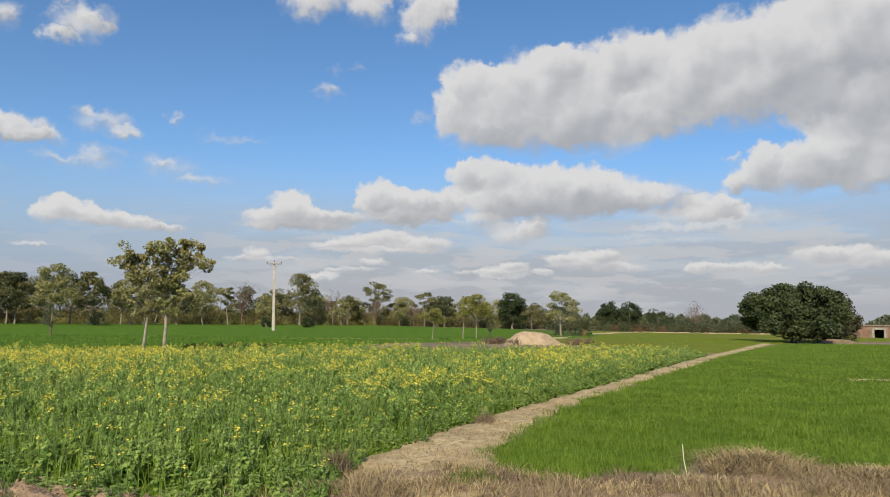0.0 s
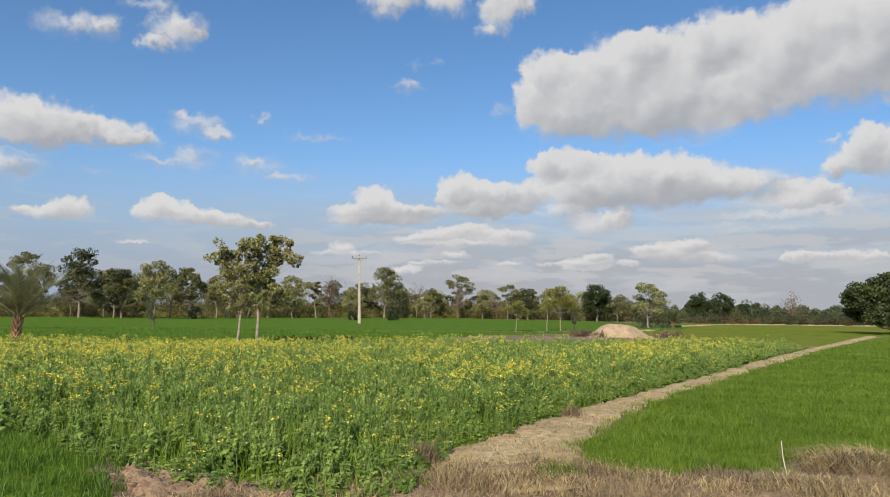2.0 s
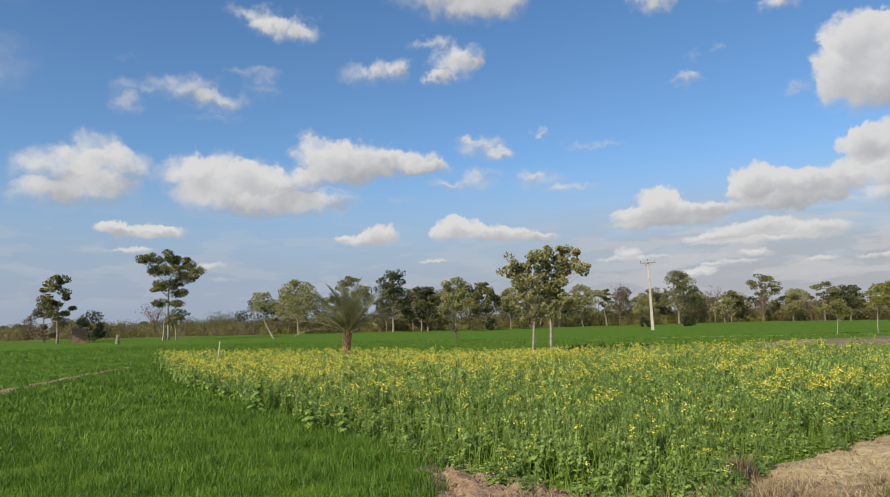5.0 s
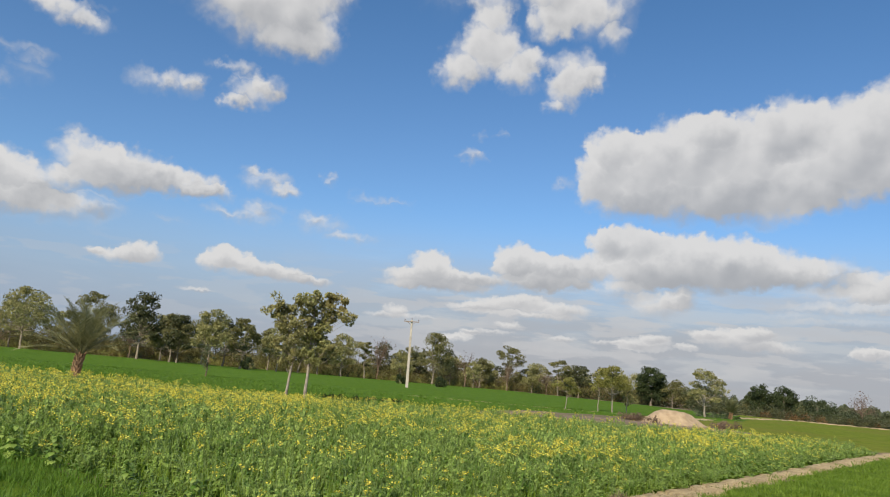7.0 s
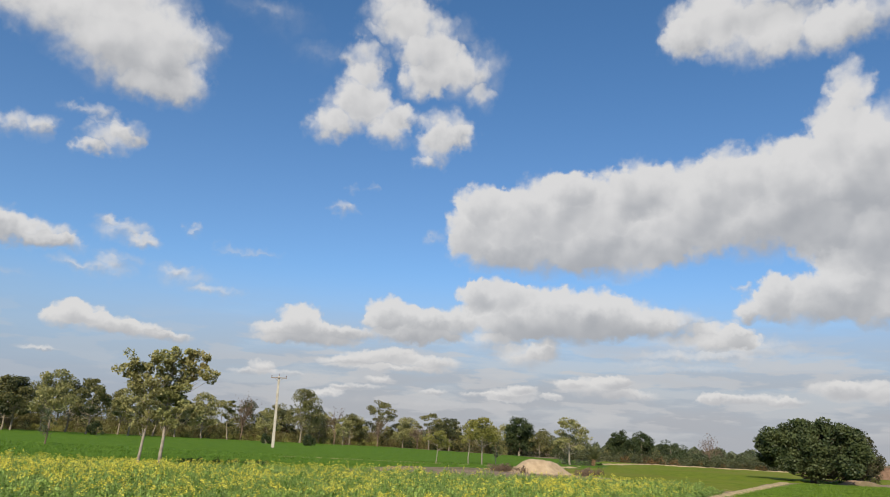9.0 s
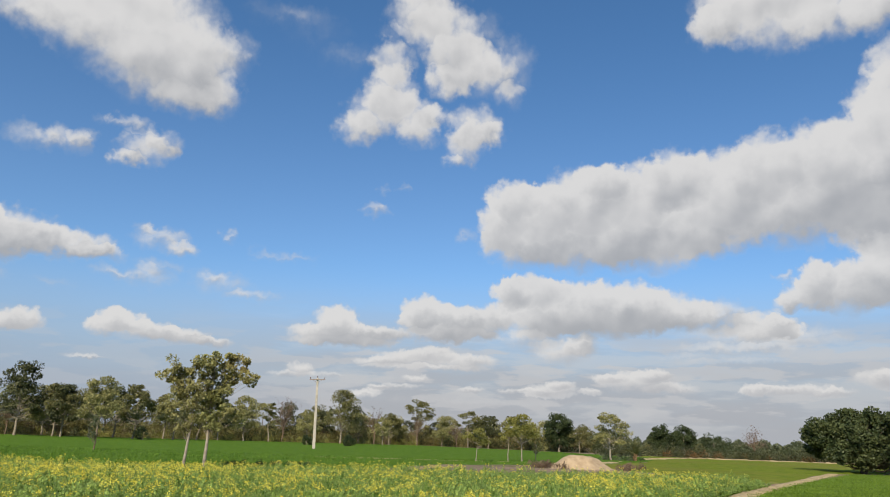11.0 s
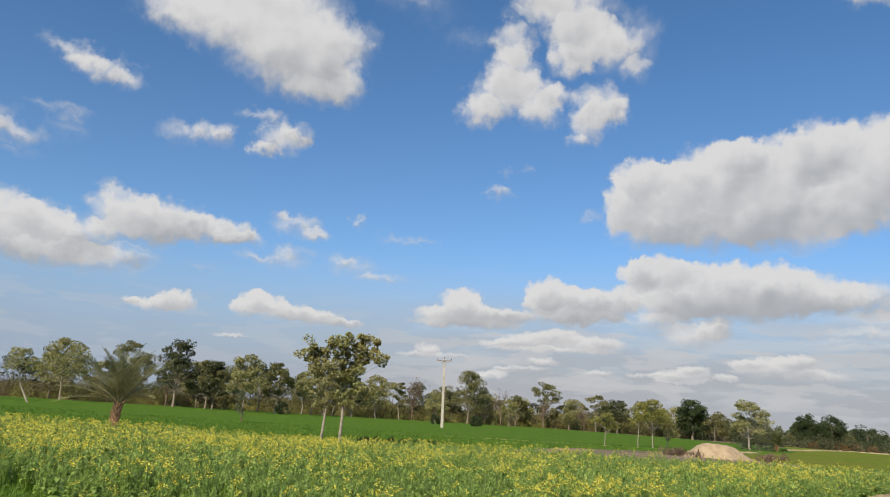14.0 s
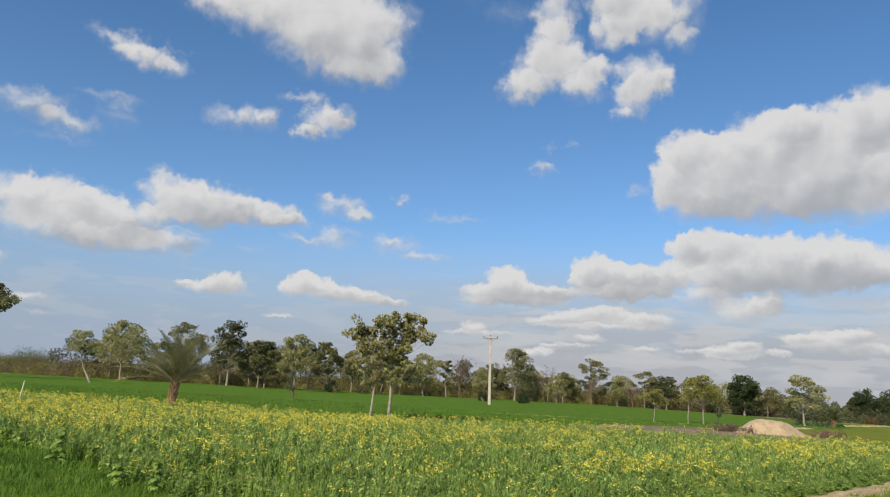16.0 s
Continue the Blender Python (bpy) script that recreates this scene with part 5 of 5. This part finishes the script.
def palm(x, y, h, w, seed, trunk_h, label):
    """A feather palm: stubby trunk of old leaf bases and arching fronds."""
    g = np.random.default_rng(seed)
    base = tagged(new("palm_tree"), label, "palm")
    base.location = (x, y, 0)
    s = Shape()
    s.tube([(0, 0, -0.05), (0, 0, trunk_h * 0.4), (0.12, 0, trunk_h)], [0.17, 0.15, 0.12], 9)
    for k in range(60):
        a, z = k * 2.4, trunk_h * (0.05 + 0.95 * k / 60)
        d = np.array([math.cos(a), math.sin(a), 0])
        p = d * 0.13 + [0.12 * (k / 60) ** 2, 0, z]
        s.tube([p, p + d * 0.05 + [0, 0, 0.09], p + d * 0.09 + [0, 0, 0.16]], [0.05, 0.035, 0.012], 4)
    put("trunk", s.mesh("trunk", [M_PALMBARK]), base)
    for k in range(44):
        f = Shape()
        a = k * 2.39996 + g.normal() * 0.1
        rise = radians(88 - 66 * (k / 43) ** 0.9 + g.normal() * 6)
        length = (h - trunk_h) * g.uniform(0.85, 1.12) * (1.0 if k < 20 else 1.12)
        u = np.linspace(0, 1, 9)
        ang_ = rise - u ** 1.6 * radians(40)
        st = length / 8
        r = np.concatenate([[0], np.cumsum(np.cos(ang_[:-1]) * st)])
        z = np.concatenate([[0], np.cumsum(np.sin(ang_[:-1]) * st)])
        d, q = np.array([math.cos(a), math.sin(a), 0]), np.array([-math.sin(a), math.cos(a), 0])
        path = d[None] * r[:, None] + np.array([0.12, 0, trunk_h - 0.05]) + np.array([[0, 0, 1.0]]) * z[:, None]
        f.tube(path, 0.018 * (1 - 0.8 * u), 3)
        for t_ in np.linspace(0.18, 0.99, 30):
            p = np.array([np.interp(t_, u, path[:, c]) for c in range(3)])
            tang = np.array([np.interp(t_, u, np.gradient(path[:, c])) for c in range(3)])
            tang /= np.linalg.norm(tang)
            for sg in (-1, 1):
                ll = 0.40 * (w / 3) * math.sin(math.pi * (0.2 + 0.72 * t_)) * g.uniform(0.8, 1.2)
                e = p + (q * sg * 0.75 + tang * 0.75 + np.array([0, 0, 0.18 + 0.1 * g.normal()])) * ll
                wv = tang * 0.021
                f.add([p - wv, p + wv, (p + e) / 2 + wv * 0.9, (p + e) / 2 - wv * 0.9, e], [[0, 1, 2, 3]], [[3, 2, 4]])
        put("frond", f.mesh("frond", [F_PALM]), base)


palm(-14.0, 31.0, 3.75, 3.2, 4, 1.3, "young date palm with grey-green arching fronds beside the mustard")
palm(35.4, 77.8, 2.5, 2.2, 6, 0.7, "small grey-green palm beside the olive tree")

# ---- power pole ----
pole = tagged(new("power_pole"), "grey concrete power pole with a steel crossarm, leaning slightly", "power pole")
pole.matrix_world = pose(-0.15, 90.5, 0, 0, -1.2, 0) @ Matrix.Scale(0.91, 4)
bm = bmesh.new()
prof = [(-0.3, 0.20), (0, 0.20), (3, 0.18), (6, 0.155), (9.35, 0.13)]
prev = None
for z, r in prof:
    ring = [bm.verts.new((sx * r, sy * r * 0.8, z)) for sx, sy in ((-1, -0.8), (-0.8, -1), (0.8, -1), (1, -0.8), (1, 0.8), (0.8, 1), (-0.8, 1), (-1, 0.8))]
    if prev:
        for k in range(8):
            bm.faces.new((prev[k], prev[(k + 1) % 8], ring[(k + 1) % 8], ring[k]))
    prev = ring
bm.faces.new(prev)
part("shaft", bm, M_CONC, pole)
bm = bmesh.new()
box(bm, 0, -0.22, 9.05, 2.1, 0.10, 0.12)
part("crossarm", bm, M_STEEL, pole, "rusty steel crossarm")
for sg in (-1, 1):
    s = Shape()
    s.tube([(sg * 0.12, -0.19, 8.72), (sg * 0.55, -0.22, 9.04)], [0.02, 0.02], 5)
    put("brace", s.mesh("brace", [M_STEEL]), pole)
for px in (-0.95, 0.0, 0.95):
    s = Shape()
    zz = 9.17 if px else 9.35
    yy = -0.22 if px else 0.0
    s.tube([(px, yy, zz - 0.02), (px, yy, zz + 0.08), (px, yy, zz + 0.09), (px, yy, zz + 0.16), (px, yy, zz + 0.17), (px, yy, zz + 0.26)], [0.02, 0.02, 0.06, 0.05, 0.055, 0.03], 9)
    put("insulator", s.mesh("insulator", [M_GLAZE], True), pole, label="brown glazed pin insulator")

# ---- earth mounds ----


def mound(name, x, y, rx, ry, h, mat, seed, label):
    """A rounded, slightly lopsided heap."""
    n = 46
    u, a = np.meshgrid(np.linspace(0, 1, n), np.linspace(0, 2 * np.pi, 73)[:-1])
    rim = 1 + 0.07 * np.sin(2 * a + seed) + 0.05 * np.sin(5 * a + 2 * seed)
    X, Y = rx * u * rim * np.cos(a), ry * u * rim * np.sin(a)
    Z = h * np.clip(np.cos(np.clip((u - 0.26) / 0.74, 0, 1) * np.pi) * 0.5 + 0.5, 0, 1)
    Z = Z + h * (0.06 * waves(X, Y, 60 + seed, 0.9) + 0.035 * waves(X, Y, 80 + seed, 0.3)) * (1 - u) - 0.06 * u + 0.05 * h * (1 - u) * np.cos(a + 2.6)
    i = np.arange(72)[:, None] * n
    j = np.arange(n - 1)[None]
    q = np.stack([i + j, (i + n) % (72 * n) + j, (i + n) % (72 * n) + j + 1, i + j + 1], -1).reshape(-1, 4)
    put(name, mesh_of(name, np.stack([X, Y, Z], -1).reshape(-1, 3), q[:, ::-1], None, [mat], smooth=True), at=(x, y, 0.0), label=label, category="mound")


mound("sand_mound", 18.45, 49.6, 2.55, 1.9, 0.86, M_SAND, 1, "rounded mound of pale sandy soil behind the mustard")
mound("earth_mound", 50.5, 55.6, 2.6, 1.3, 0.42, M_SOIL, 2, "low mound of brown earth under the broad tree")

# ---- brick shed ----
shed = tagged(new("brick_shed"), "low flat-roofed brick shed with a dark doorway beside a plastered frame", "shed")
shed.matrix_world = pose(79.8, 78.4, 0, 0, 0, -46)
W_, D_, H_, T_ = 9.0, 3.6, 1.7, 0.23
DOOR = (-1.4, 1.1, 1.2)
bm = bmesh.new()
x0, x1 = DOOR[0] - DOOR[1] / 2, DOOR[0] + DOOR[1] / 2
box(bm, (-W_ / 2 + x0) / 2, 0, 0, x0 + W_ / 2, T_, H_)
box(bm, (W_ / 2 + x1) / 2, 0, 0, W_ / 2 - x1, T_, H_)
box(bm, DOOR[0], 0, DOOR[2], DOOR[1], T_, H_ - DOOR[2])
part("front_wall", bm, M_MORTAR, shed)
for nm, cx, cy, sx, sy in (("side_wall", -W_ / 2 + T_ / 2, D_ / 2, T_, D_ - T_), ("side_wall", W_ / 2 - T_ / 2, D_ / 2, T_, D_ - T_), ("back_wall", 0, D_, W_, T_)):
    bm = bmesh.new()
    box(bm, cx, cy, 0, sx, sy, H_)
    part(nm, bm, M_BRICK, shed)
bm = bmesh.new()
box(bm, 0, D_ / 2, H_, W_ + 0.3, D_ + 0.5, 0.14)
part("roof", bm, M_MORTAR, shed)
bm = bmesh.new()
for sx in (-1, 1):
    box(bm, DOOR[0] + sx * (DOOR[1] / 2 + 0.12), -T_ / 2 - 0.02, 0, 0.24, 0.06, DOOR[2] + 0.24)
box(bm, DOOR[0], -T_ / 2 - 0.02, DOOR[2], DOOR[1], 0.06, 0.24)
part("door_frame", bm, M_PLASTER, shed, "pale plastered door surround")
# courses of bricks on the front
bm = bmesh.new()
for row in range(18):
    z = 0.03 + row * 0.088
    xx = -W_ / 2 + (0.12 if row % 2 else 0)
    while xx < W_ / 2 - 0.24:
        if not (x0 - 0.5 < xx < x1 + 0.28 and z < DOOR[2] + 0.3):
            box(bm, xx + 0.115, -T_ / 2 - 0.008, z, 0.225, 0.02, 0.072)
        xx += 0.24
me = bpy.data.meshes.new("brickwork")
bm.to_mesh(me)
bm.free()
me.materials.append(M_BRICK)
put("brickwork", me, shed, kind="stuff")

# ---- small things ----
s = Shape()
s.tube([(0, 0, -0.02), (-0.03, 0.01, 0.16), (-0.05, 0.0, 0.33)], [0.007, 0.006, 0.005], 6)
put("peeled_stick", s.mesh("peeled_stick", [M_WHITEWOOD]), at=(4.5, 7.15, 0), label="thin pale peeled stick standing in the verge", category="stick")
s = Shape()
s.tube([(0, 0, -0.02), (0.05, 0.0, 0.5), (0.12, 0.0, 1.05)], [0.03, 0.028, 0.022], 6)
put("wooden_stake", s.mesh("wooden_stake", [M_WHITEWOOD]), at=(-18.4, 27.2, 0), label="pale wooden stake leaning in the mustard", category="stake")
s = Shape()
s.tube([(0, 0, -0.05), (0.05, 0, 0.6), (0.02, 0.05, 1.15)], [0.28, 0.2, 0.14], 7)
s.tube([(0.03, 0, 0.7), (0.3, 0, 1.0), (0.42, 0, 1.3)], [0.12, 0.09, 0.05], 6)
put("tree_stump", s.mesh("tree_stump", [M_BARK]), at=(-59.1, 67.9, 0), label="dark broken tree stump in the wheat", category="stump")
